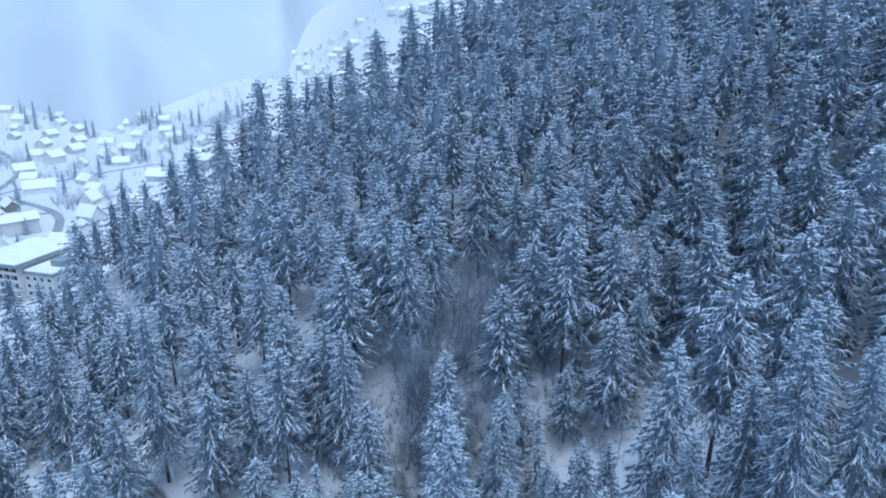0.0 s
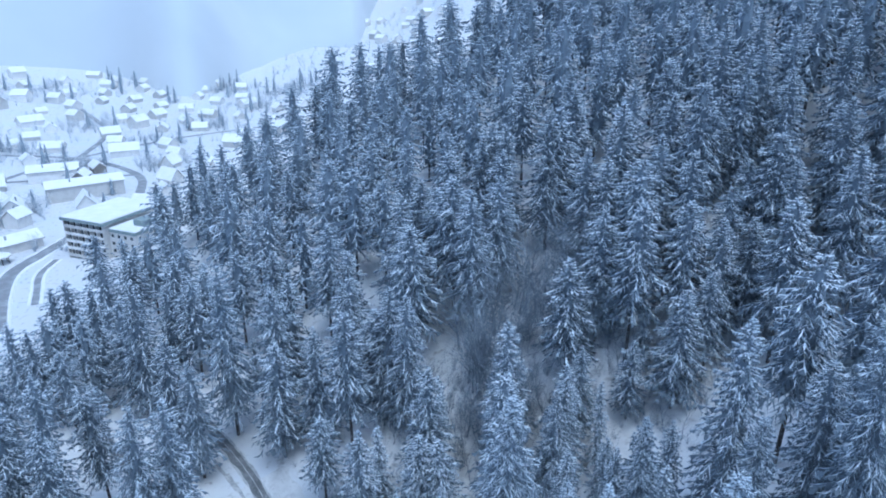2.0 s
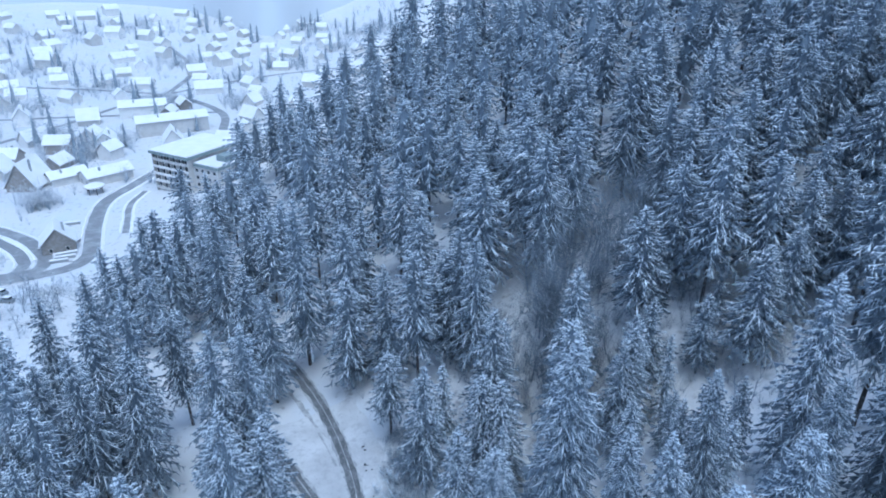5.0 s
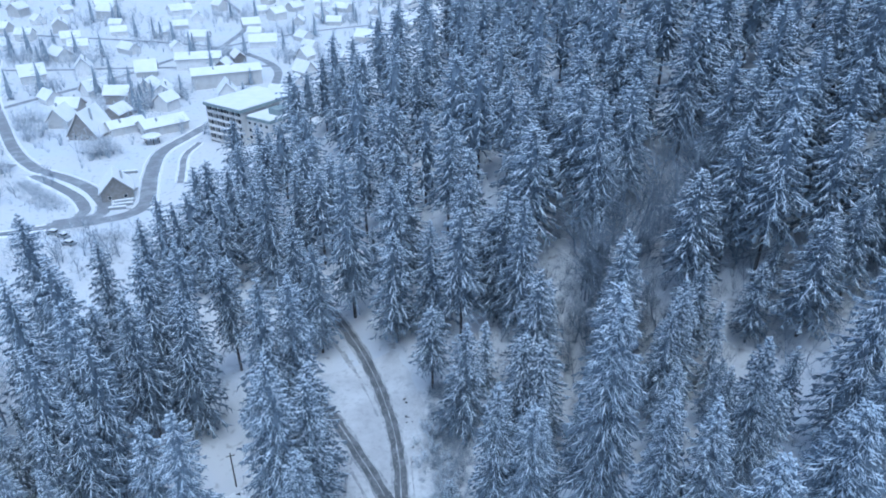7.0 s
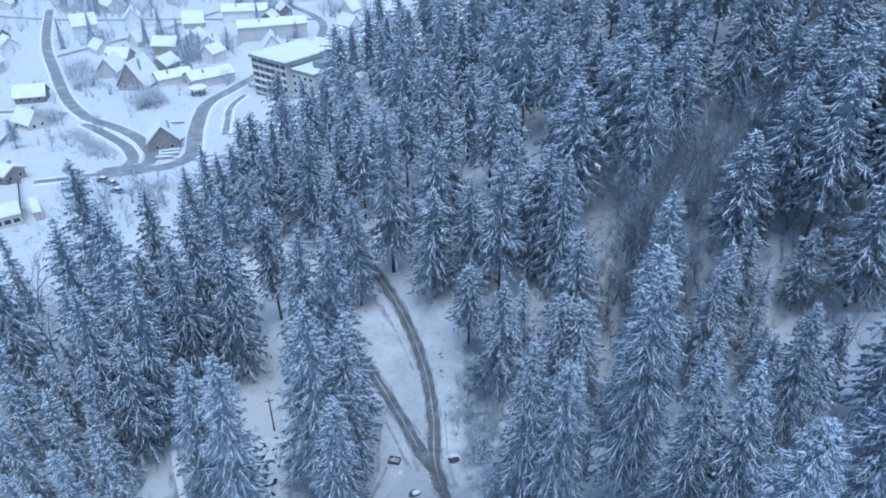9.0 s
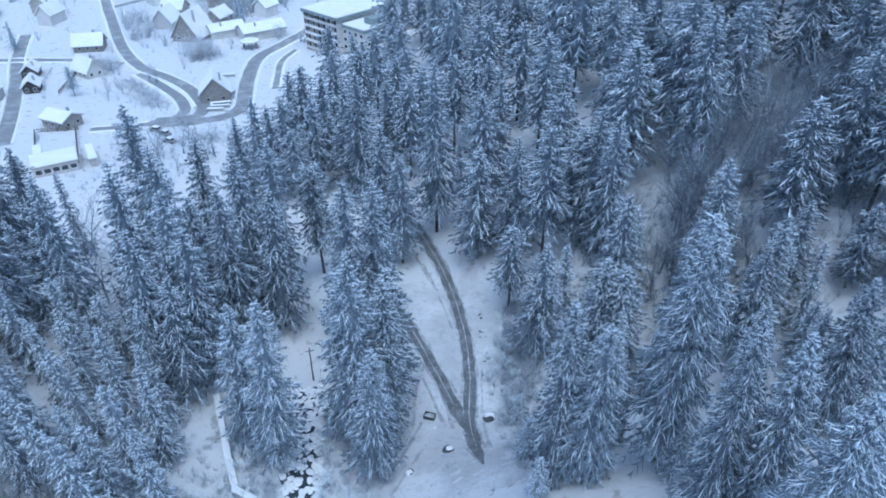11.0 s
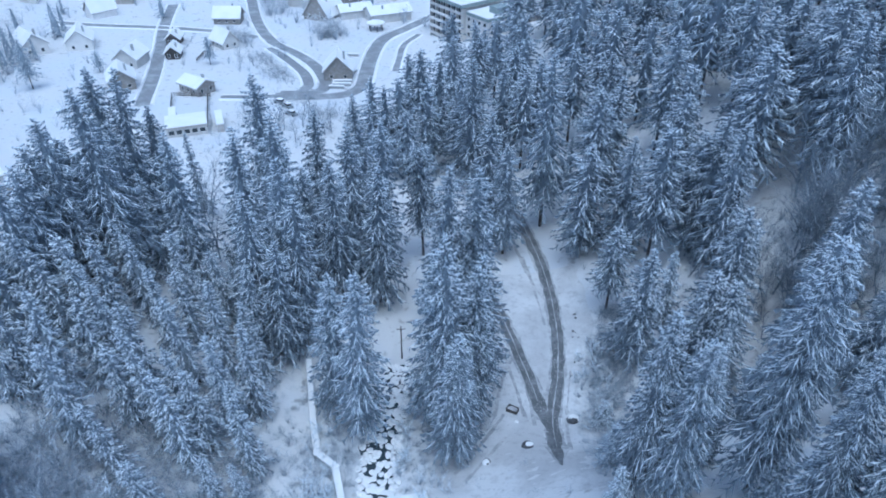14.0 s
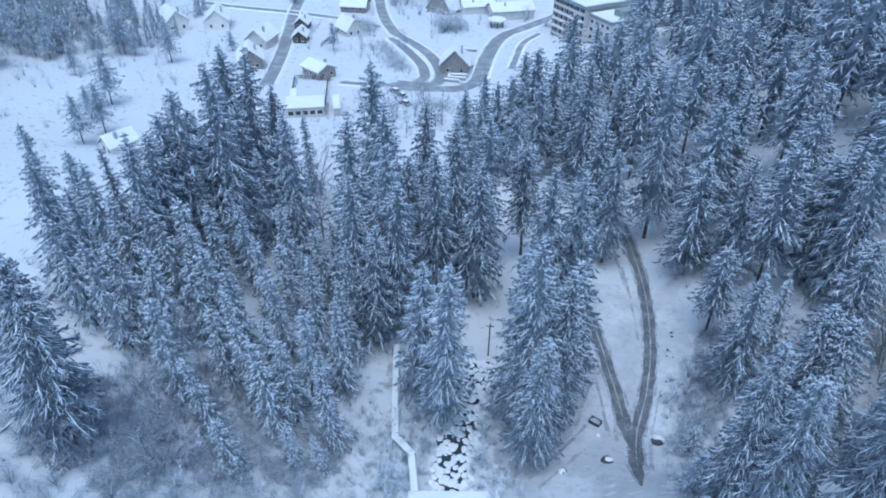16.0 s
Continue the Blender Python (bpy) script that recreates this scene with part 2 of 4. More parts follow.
# ---- roads ----
def track_road(pts, label):
    """A trodden lane: packed snow, a dark worn band that begins in a point, and a paler strip along its middle."""
    v, f = ribbon(pts, [(-1.55, -0.04), (-0.9, 0.02), (0, 0.03), (0.9, 0.02), (1.55, -0.04)], 0.05, 0.1, 4, 6)
    ob = tagged(new("road", mesh("road", v, f, [PACKED])), label, "road", kind="structure")
    v, f = ribbon(pts, [(-1.4, -0.02), (-0.7, 0.01), (0, 0.02), (0.7, 0.01), (1.4, -0.02)], 0.075, 0.14, 6, 5)
    part("worn_shoulder", mesh("worn_shoulder", v, f, [RUT]), None, ob, "grey pressed snow along the lane")
    v, f = ribbon(pts, [(-1.0, -0.02), (-0.5, 0.02), (0, 0.03), (0.5, 0.02), (1.0, -0.02)], 0.105, 0.1, 8, 4)
    part("worn_band", mesh("worn_band", v, f, [TRACK]), None, ob, "dark grey worn band of the lane")
    v, f = ribbon(pts[1:], [(-0.12, -0.01), (0.04, 0.01), (0.2, -0.01)], 0.135, 0.05, 21, 5)
    part("middle_strip", mesh("middle_strip", v, f, [RUT]), None, ob, "paler strip of pressed snow")
    return ob


LOWER = [(1.2, 61), (0.2, 66), (-1.2, 74), (-1.6, 84), (-2.9, 94), (-5.8, 106), (-10, 118), (-16, 132), (-22, 146)]
BRANCH = [(-1.0, 70), (-2.7, 74.5), (-6.1, 82), (-9, 88), (-11.9, 94), (-16, 101), (-22, 109), (-30, 122), (-40, 140)]
# trodden snow, its grey also painting the glade dimmer than the hazy town
v, f = ribbon([(2.5, 54), (0.8, 62), (-1.2, 74), (-2.2, 86), (-4.5, 98), (-8.5, 112)], [(o, 0) for o in (-17, -14, -11, -8, -5, -2, 1, 4, 7)], 0.03, 0.25, 31)
tagged(new("ground", mesh("trodden_dimmed_snow", v, f, [TRODDEN_DIMMED])), "trodden snow round the fork of the lanes, greyed to dim the glade", "snow", kind="structure").data.polygons.foreach_set("use_smooth", [True] * len(f))
v, f = ribbon([(1.1, 61.2), (0.7, 64), (0.0, 67.5), (-0.9, 71.5)], [(-1.5, -0.02), (-0.7, 0.01), (0.5, 0.02), (1.3, -0.02)], 0.065, 0.3, 33, 3)
tagged(new("trim", mesh("worn_fork", v, f, [RUT])), "grey worn ground where the lanes meet", "worn ground", kind="structure")
track_road(LOWER, "narrow forest road worn dark through the snow")
track_road(BRANCH, "side road with dark wheel tracks in the snow")
HIGH = [(-105.5, 190.5), (-97.3, 192), (-89.8, 194.3), (-83.5, 199.2), (-81.7, 207), (-83.7, 216), (-87, 228), (-89.6, 239), (-91.6, 250), (-91.8, 262), (-87, 277), (-77, 308), (-62, 350)]
MAIN = [(-95.5, 192.6), (-93, 199), (-94.2, 206), (-98, 213), (-107.4, 224.8), (-120.5, 236), (-133.2, 245), (-149.7, 265), (-170.7, 299), (-200, 350), (-235, 425)]
SLIP = [(-105, 190.8), (-100, 194.6), (-98.6, 199.5), (-100, 205), (-106.3, 214.6), (-117.5, 226), (-130.8, 238)]
SIDE = [(-140, 170), (-152, 193), (-168.4, 222), (-184.7, 249), (-200, 280)]
CROSS = [(-232, 240), (-218, 242.6), (-187, 248.5), (-157, 250.8), (-142, 248)]
road("road", HIGH, 5.2, HAZED_ROAD, "wet asphalt street between ploughed snow banks", 0.4, 26)
road("road", MAIN, 4.4, HAZED_ROAD, "wet winding street between ploughed snow banks", 0.4, 13, 0.11)
road("road", SLIP, 3.6, HAZED_ROAD, "wet slip road beside the street", 0.35, 11, 0.14)
road("road", [(-104, 191), (-97.5, 193.2), (-91, 195.8)], 8.5, HAZED_ROAD, "wide junction of the streets, paled for haze", 0, 0, 0.17)
road("road", CROSS, 4.0, HAZED_ROAD, "cross street between the gardens, paled for haze", 0.3)
road("road", SIDE, 4.5, HAZED_ROAD, "side street paled for haze", 0.4)
road("road", [(-121, 184), (-113, 186.5), (-105, 190)], 3.5, HAZED_ROAD, "lane joining the street, paled for haze", 0.3)
road("road", [(-76, 226), (-79, 240), (-82, 256), (-80, 270)], 2.2, HAZED_ROAD, "narrow driveway through the snow below the hotel", 0.2)
for pts, w in (([(-62, 350), (-70, 400), (-110, 450), (-180, 480), (-260, 500)], 4.5), ([(-185, 322), (-150, 380), (-120, 440), (-60, 500), (20, 540)], 4.0), ([(-300, 420), (-220, 400), (-150, 400), (-70, 400)], 4.0), ([(-150, 640), (-110, 540), (-110, 450)], 4.0)):
    road("road", pts, w, HAZED_ROAD, "snowy street between the houses of the town", 0)
for pts in ([(-4.0, 98), (-7.2, 108), (-11.5, 119), (-15.5, 127)], [(-5.2, 96), (-8.6, 106), (-12.8, 117)], [(-2.6, 88), (-4.4, 98)], [(-4.9, 72.2), (-7.0, 77.5), (-9.6, 83.5), (-12.4, 89.5)], [(-1.9, 74.8), (-3.6, 79.5), (-5.9, 84.2)], [(-13.5, 58), (-11.2, 64), (-9.3, 70), (-8.6, 73)], [(-11.5, 57), (-9.2, 63), (-7.4, 68)], [(2.2, 66), (1.2, 72), (0.7, 78), (0.4, 85)],
            [(-3.2, 73), (-5.4, 79), (-7.2, 85)], [(-9.8, 72), (-10.2, 79), (-9.7, 85.2), (-8.9, 86), (-7.7, 83.5), (-4.9, 76.5), (-3.6, 71.5)], [(-16.9, 125.6), (-10.9, 111.2), (-5.4, 101.4)]):
    v, f = ribbon(pts, [(-0.3, -0.03), (0, 0.0), (0.3, -0.03)], 0.06, 0.07, 5)
    tagged(new("trim", mesh("wheel_rut", v, f, [RUT])), "grey wheel rut pressed into the snow", "wheel rut", kind="structure")


# ---- spruces ----
def spruce_arrays(seed, H=30.0, R=4.4, base=0.18, gap=0.85, per=8, twigs=4, core=True, blunt=0.8, snow=0.86, fat=1.0, blade=1.0, taper=5.5, pad=1.0, low=0.35, reach=0.36, lumps=False):
    """Needle sprays, snow and trunk of one spruce, as arrays. pad: how far the snow lies in lumps rather than in lines; low: how much of it lies low down; reach: length of the side twigs."""
    rng = np.random.default_rng(seed)
    fv, ft, sv, st = [], [], [], []

    def tri(vs, ts, a, b, c):
        n = len(vs)
        vs.extend((a, b, c))
        ts.append((n, n + 1, n + 2))

    up = np.array((0, 0, 0.09))
    z = H * base
    while z < H - 0.4:
        u = (z - H * base) / (H * (1 - base))
        env = R * (1 - u) ** blunt * (0.6 + 0.4 * min(1, u * 6 + 0.3)) * min(1, 0.3 + (1 - u) * taper) + 0.2
        env *= 1 + 0.13 * math.sin(z * 1.1 + seed)
        n = max(4, int(per * (0.55 + 0.45 * (1 - u)) + rng.uniform(-0.5, 0.8)))
        a0 = rng.uniform(0, 6.28)
        for i in range(n):
            a = a0 + 6.283 * (i + rng.uniform(-0.35, 0.35)) / n
            L = env * rng.uniform(0.6, 1.18)
            p0 = 0.06 + 0.45 * u ** 2 + rng.normal() * 0.08
            dr = 0.78 - 0.34 * u + rng.normal() * 0.08
            bend = rng.normal() * 0.13
            rad, nor = np.array((math.cos(a), math.sin(a), 0)), np.array((-math.sin(a), math.cos(a), 0))
            zb = z + rng.uniform(-0.35, 0.35)

            def at(s):
                return rad * (L * s) + nor * (L * bend * s * s) + np.array((0, 0, zb + L * (p0 * s - dr * s * s + 0.24 * s ** 4)))

            P = [at(s) for s in (0.1, 0.45, 0.75, 1.0)]
            loaded = rng.random() < snow * min(1.0, low + 1.5 * u)
            for k in range(3):
                hang = np.array((0, 0, -0.1 * L - 0.1))
                tri(fv, ft, P[k], P[k + 1], (P[k] + P[k + 1]) / 2 + hang * rng.uniform(0.5, 1.4) + nor * rng.normal() * 0.25)
            if loaded:
                # a thin ridge along the branch, broken in two, widest towards the tip
                cut = rng.uniform(0.45, 0.62)
                for s0, s1, k in ((0.14, cut - 0.04, 0.6), (cut, rng.uniform(0.9, 1.02), 1.0)):
                    if k < 1 and rng.random() > 0.6:
                        continue
                    m = s0 * 0.4 + s1 * 0.6
                    A, B, C = at(s0) + up, at(s1) + up * 0.6, at(m) + up * 1.5
                    w = fat * (0.05 + 0.045 * pad * k) * rng.uniform(0.7, 1.2)
                    l, r = at(m) - nor * w + up * 0.4, at(m) + nor * w + up * 0.4
                    for p, q in ((A, l), (l, B), (B, r), (r, A)):
                        tri(sv, st, p, C, q)
            for k in range(twigs):
                for side in (-1, 1):
                    s = min(0.97, 0.2 + 0.78 * (k + rng.uniform(0.1, 0.85)) / twigs)
                    w = (0.14 + reach * L * (1 - abs(s - 0.5) * 1.25)) * rng.uniform(0.5, 1.25)
                    b = at(s)
                    tip = b + nor * side * w * rng.uniform(0.4, 0.95) + rad * w * rng.uniform(0.25, 0.95) + np.array((0, 0, -w * rng.uniform(0.25, 0.9)))
                    dl = (0.05 * L + 0.12) * blade / L
                    tri(fv, ft, at(max(0.02, s - dl)), at(min(1, s + dl * 0.6)), tip - up)
                    if loaded and rng.random() < 0.45 + 0.5 * u:
                        k2 = 0.075 * fat * rng.uniform(0.6, 1.3) / L
                        e = b + (tip - b) * rng.uniform(0.6, 1.03) + up
                        if lumps:
                            c, o = b * 0.4 + e * 0.6 + up * 0.5, rad * fat * rng.uniform(0.045, 0.085)
                            for p, q in ((b + up, c - o), (c - o, e), (e, c + o), (c + o, b + up)):
                                tri(sv, st, p, c + up * 0.9, q)
                        else:
                            tri(sv, st, at(max(0.02, s - k2)) + up, at(min(1, s + k2)) + up, e)
        z += gap * rng.uniform(0.7, 1.3) * (0.6 + 0.4 * (1 - u))
    top = np.array((0, 0, H))
    for i in range(4):
        a = i * 1.57 + rng.uniform(0, 1)
        o = np.array((math.cos(a), math.sin(a), 0)) * 0.14
        tri(sv, st, top, top - np.array((0, 0, 1.0)) + o, top - np.array((0, 0, 1.0)) - o)
    if core:
        m, rings = (8, 14) if core is True else core
        ring = []
        for j in range(rings):
            u = j / (rings - 1)
            r = 0.29 * R * (1 - u) ** blunt + 0.06
            ring.append([np.array((r * rng.uniform(0.55, 1.3) * math.cos(6.283 * i / m), r * rng.uniform(0.55, 1.3) * math.sin(6.283 * i / m),
                                   H * (base + 0.02 + (0.93 - base) * u) + rng.uniform(-0.7, 0.7))) for i in range(m)])
        for j in range(rings - 1):
            for i in range(m):
                a, b, c, d = ring[j][i], ring[j][(i + 1) % m], ring[j + 1][(i + 1) % m], ring[j + 1][i]
                tri(fv, ft, a, b, c)
                tri(fv, ft, a, c, d)
    tv, tt = [], []
    m = 6
    for zz, r in ((-1.5, 0.42), (0.5, 0.34), (H * 0.45, 0.2), (H * 0.97, 0.03)):
        tv.extend((r * math.cos(6.283 * i / m), r * math.sin(6.283 * i / m), zz) for i in range(m))
    for j in range(3):
        for i in range(m):
            p, q = j * m + i, j * m + (i + 1) % m
            tt += [(p, q, q + m), (p, q + m, p + m)]
    return [np.array(v, float) for v in (fv, ft, sv, st, tv, tt)]


def spruce_template(seed, label, group, needles=NEEDLES, **kw):
    fv, ft, sv, st, tv, tt = spruce_arrays(seed, **kw)
    ob = empty("spruce", pose(0, 0, -500), label, "spruce", group)
    part("trunk", mesh_np("trunk", tv, tt.astype(int), [BARK]), None, ob)
    part("crown", mesh_np("crown", fv, ft.astype(int), [needles]), None, ob)
    part("snow_cover", mesh_np("snow_cover", sv, st.astype(int), [BRANCH_SNOW]), None, ob, "snow lying along the branches")
    return ob


WOOD, BANK = "spruces of the hillside", "young spruces on the bank"
FORMS = (("tall spruce with snow along its drooping branches", dict(R=5.6, blunt=0.55, pad=0.8, taper=5.0)),
         ("tall narrow spruce with a dense snowy crown", dict(R=5.2, blunt=0.42, pad=1.2, taper=4.5)),
         ("broad old spruce with long snow-laden branches", dict(R=6.2, base=0.12, blunt=0.62, pad=0.7, fat=1.1)),
         ("tall spruce with a dense crown and bare lower trunk", dict(R=5.4, base=0.36, blunt=0.36, pad=1.4, taper=4.0)),
         ("tall spruce with a rounded crown heavily laden with snow", dict(R=5.6, base=0.3, blunt=0.4, pad=1.9, taper=3.6)),
         ("flat-topped spruce with long radiating snowy branches", dict(R=4.6, base=0.3, blunt=0.12, fat=1.2, taper=60, pad=0.6)))
# one set for the trees close by, with fine twigs, one for those farther off
CLOSE_SET = [spruce_template(k + 81, a, WOOD, gap=0.55, per=12, twigs=5, blade=0.5, reach=0.3, lumps=True, **{**kw, "base": 0.14, "pad": 1.2, "low": 0.35}) for k, (a, kw) in enumerate(FORMS)]
NEAR_SET = [spruce_template(k + 1, a, WOOD, gap=0.68, per=10, twigs=6, blade=0.4, reach=0.3, low=0.45, **{**kw, "fat": kw.get("fat", 1.0) * 1.1, "base": min(kw.get("base", 0.18), 0.14)}) for k, (a, kw) in enumerate(FORMS)]
MID_SET = [spruce_template(k + 61, a, WOOD, gap=0.85, per=10, twigs=5, blade=0.6, reach=0.32, low=0.45, **{**kw, "fat": kw.get("fat", 1.0) * 1.12}) for k, (a, kw) in enumerate(FORMS)]
# fuller, wider snow on the far set makes up for haze that would pale it
FAR_SET = [spruce_template(k + 71, a, WOOD, gap=1.15, per=8, twigs=3, blade=1.0, low=0.4, **{**kw, "R": kw["R"] * 1.08, "fat": kw.get("fat", 1.0) * 1.3, "snow": 1.0}) for k, (a, kw) in enumerate(FORMS)]
SLIMS = [spruce_template(11, "slim young spruce white with snow and frost", BANK, MISTED, H=15, R=2.8, base=0.04, gap=0.62, per=8, twigs=4, fat=0.95, snow=1.0, blade=0.5, low=0.7, pad=1.2, blunt=0.75),
         spruce_template(12, "slim pointed young spruce covered with snow", BANK, MISTED, H=15, R=2.5, base=0.06, gap=0.6, per=8, twigs=4, fat=0.95, snow=1.0, blade=0.5, low=0.7, pad=1.0, blunt=0.8),
         spruce_template(13, "slender drooping spruce feathered with snow", BANK, MISTED, H=15, R=2.6, base=0.06, gap=0.62, per=8, twigs=4, fat=0.95, snow=1.0, blade=0.5, low=0.6, pad=0.7, blunt=0.6)]
TEMPLATES = CLOSE_SET + NEAR_SET + MID_SET + FAR_SET
rng = np.random.default_rng(7)
PLANTED = []


def plant(x, y, height, kind=None, wide=1.0, form=None):
    slim = height < 17 if kind is None else kind == "slim"
    far = math.hypot(x, y)
    pick = SLIMS if slim else CLOSE_SET if far < 67 else NEAR_SET if far < 86 else MID_SET if far < 150 else FAR_SET
    t = pick[int(rng.integers(len(pick) if slim else 5))] if form is None else pick[form]
    s = height / (15.0 if slim else 30.0)
    wide *= 0.66 if far < 67 and x > 8 and not slim else 0.78 if far < 80 and not slim else 1.0
    w = s * wide * rng.uniform(0.92, 1.15) * (1.0 if slim else (30.0 / height) ** (0.3 if far < 100 else 0.5))
    lean = rng.normal(-7, 3) if slim and x < -34 else 0
    if slim:
        w = wide * rng.uniform(0.85, 1.15) * s ** 0.45
    m = pose(x, y, gz(x, y) - 0.3, 0, lean, 0) @ pose(0, 0, 0, rng.normal() * 1.3, rng.normal() * 1.3, rng.uniform(0, 360)) @ Matrix.Diagonal((w, w, s, 1))
    PLANTED.append((x, y))
    return copy_thing(t, m)


# where the large trees stand: x, y and the height of the tip
HILL_FOOT = [(24.2, 31.7, 53.0), (30.9, 34.7, 54.5), (22.4, 43.4, 48.3), (26.4, 42.1, 47.8), (12.1, 52.6, 39.6), (9.1, 53.5, 41.1), (20.3, 53.2, 51.6),
    (36.2, 53.2, 46.0), (45.1, 47.9, 47.8), (51.7, 41.2, 60.9), (39.7, 54.5, 38.3), (52.0, 47.0, 53.9), (-13.7, 79.3, 25.5),
    (17.9, 82.3, 26.9), (9.3, 88.0, 25.1), (38.5, 80.7, 30.8), (40.5, 82.2, 33.5), (47.5, 83.0, 30.4), (13.8, 95.1, 20.8), (42.9, 86.6, 32.3),
    (4.9, 100.1, 19.7), (22.7, 99.5, 18.9), (60.7, 84.0, 44.2), (26.5, 102.3, 20.6), (21.3, 105.5, 38.9), (47.6, 96.7, 45.9),
    (59.8, 92.8, 37.8)]
HILL_LOWER = [(57.7, 94.5, 55.7), (65.4, 92.4, 55.4), (54.4, 99.7, 53.1), (71.0, 90.1, 53.2), (5.7, 115.0, 30.3), (16.7, 114.3, 32.1),
    (-1.5, 115.8, 27.0), (84.4, 79.3, 66.6), (75.7, 88.3, 53.3), (-17.1, 117.6, 24.0), (69.6, 98.2, 62.1), (63.1, 102.7, 60.3),
    (25.2, 118.6, 46.4), (83.0, 90.2, 61.8), (36.7, 116.9, 53.4), (59.1, 107.9, 60.1), (82.1, 93.3, 65.5), (13.1, 123.6, 35.6),
    (67.8, 104.8, 64.1), (57.0, 112.5, 60.0), (74.4, 104.9, 72.6), (91.6, 91.1, 71.5), (100.3, 91.9, 82.9), (55.3, 126.1, 65.6),
    (58.4, 127.6, 65.8), (-6.4, 140.2, 16.8), (89.9, 109.8, 78.9)]
HILL_MIDDLE = [(30.5, 141.6, 49.8), (94.6, 109.9, 81.4), (49.8, 136.8, 60.9), (45.2, 139.0, 58.4), (48.6, 140.2, 60.8), (38.1, 143.5, 54.6),
    (40.7, 144.4, 54.6), (100.9, 111.1, 87.3), (24.9, 148.0, 48.1), (90.4, 126.5, 81.9), (-8.7, 156.6, 30.5), (66.5, 142.5, 70.8),
    (-25.4, 157.1, 23.6), (32.3, 156.4, 54.5), (58.5, 149.4, 67.9), (73.9, 143.8, 75.2), (-1.8, 162.9, 38.1), (79.1, 143.5, 78.4),
    (86.6, 142.2, 82.6), (-17.8, 168.6, 24.3), (25.1, 168.6, 52.3), (25.3, 174.1, 53.5), (19.5, 176.1, 52.8), (14.3, 177.2, 48.0),
    (67.1, 167.8, 75.3), (5.0, 181.7, 43.1), (42.8, 178.1, 63.7)]
HILL_UPPER = [(62.9, 173.1, 73.7), (76.5, 168.5, 80.7), (36.1, 190.2, 62.5), (8.7, 196.4, 48.2), (25.0, 202.6, 58.2), (-18.4, 206.8, 35.2),
    (-10.1, 207.4, 40.0), (-39.6, 204.6, 17.8), (0.1, 209.3, 45.2), (-12.3, 213.2, 40.0), (-43.7, 209.5, 18.8), (-17.8, 217.4, 35.6),
    (-53.0, 215.3, 18.6), (-32.5, 219.8, 29.7), (58.4, 215.1, 77.7), (10.0, 225.0, 53.7), (-24.2, 227.5, 35.8), (52.4, 224.3, 75.6),
    (23.8, 230.5, 61.7), (32.7, 229.4, 66.9), (73.1, 220.3, 85.6), (20.8, 232.2, 60.2), (69.2, 223.1, 84.2), (45.9, 229.1, 72.9),
    (1.4, 234.9, 51.2), (17.6, 234.3, 58.8), (39.4, 234.8, 70.8)]
VALLEY_TREES = [(-33.0, 113.2, 23.1), (-22.0, 121.8, 28.0), (-15.0, 66.6, 35.8), (-28.3, 63.9, 29.9), (-10.8, 128.2, 38.6), (-30.5, 146.1, 29.9),
    (2.2, 165.3, 23.9), (-13.4, 70.6, 30.0), (-18.4, 69.2, 32.0), (-14.2, 62.6, 25.0), (-22.7, 92.6, 31.9), (-18.5, 95.8, 30.8),
    (-65.0, 110.3, 36.0), (-53.2, 94.8, 36.0), (-55.7, 114.8, 27.9), (-51.0, 126.6, 27.2), (-44.5, 105.4, 30.2), (-39.1, 107.1, 30.5),
    (-57.0, 87.8, 36.7), (-47.4, 81.0, 34.8), (-49.4, 96.6, 26.1)]
VALLEY_EDGE = [(-42.9, 93.3, 30.0), (-36.5, 96.1, 27.9), (-49.0, 75.9, 32.3), (-33.7, 67.3, 27.1), (-43.8, 78.8, 30.0), (-45.5, 74.4, 25.2),
    (-49.1, 73.1, 21.0), (-25.1, 169.6, 25.0), (-17.9, 158.2, 26.3), (-58.0, 153.1, 20.0), (-51.8, 148.1, 20.3), (-50.2, 153.7, 20.0),
    (-53.0, 169.4, 21.2), (-48.7, 167.6, 23.4), (-43.1, 162.7, 23.7), (-43.8, 178.1, 23.3), (-45.5, 143.4, 16.4), (-42.6, 150.7, 22.2),
    (-37.6, 184.6, 22.4), (-19.4, 153.3, 25.1), (-35.7, 154.2, 22.3)]
BANK_LOWER = [(-54.5, 71.7, 18.8), (-47.2, 60.2, 15.2), (-63.4, 81.7, 24.1), (-65.9, 83.5, 36.9), (-49.1, 53.9, 21.8), (-55.4, 56.2, 26.5),
    (-59.4, 56.8, 27.8), (-71.9, 69.5, 31.6), (-68.4, 74.7, 28.7), (-66.9, 78.7, 27.0), (-63.9, 69.0, 26.9), (-61.3, 74.6, 24.2),
    (-65.9, 64.0, 29.2), (-70.3, 58.1, 33.3), (-71.2, 53.7, 34.7), (-74.2, 50.2, 36.8), (-79.2, 60.6, 37.1), (-74.2, 60.0, 40.9),
    (-77.4, 71.8, 34.1), (-66.3, 56.8, 31.5)]
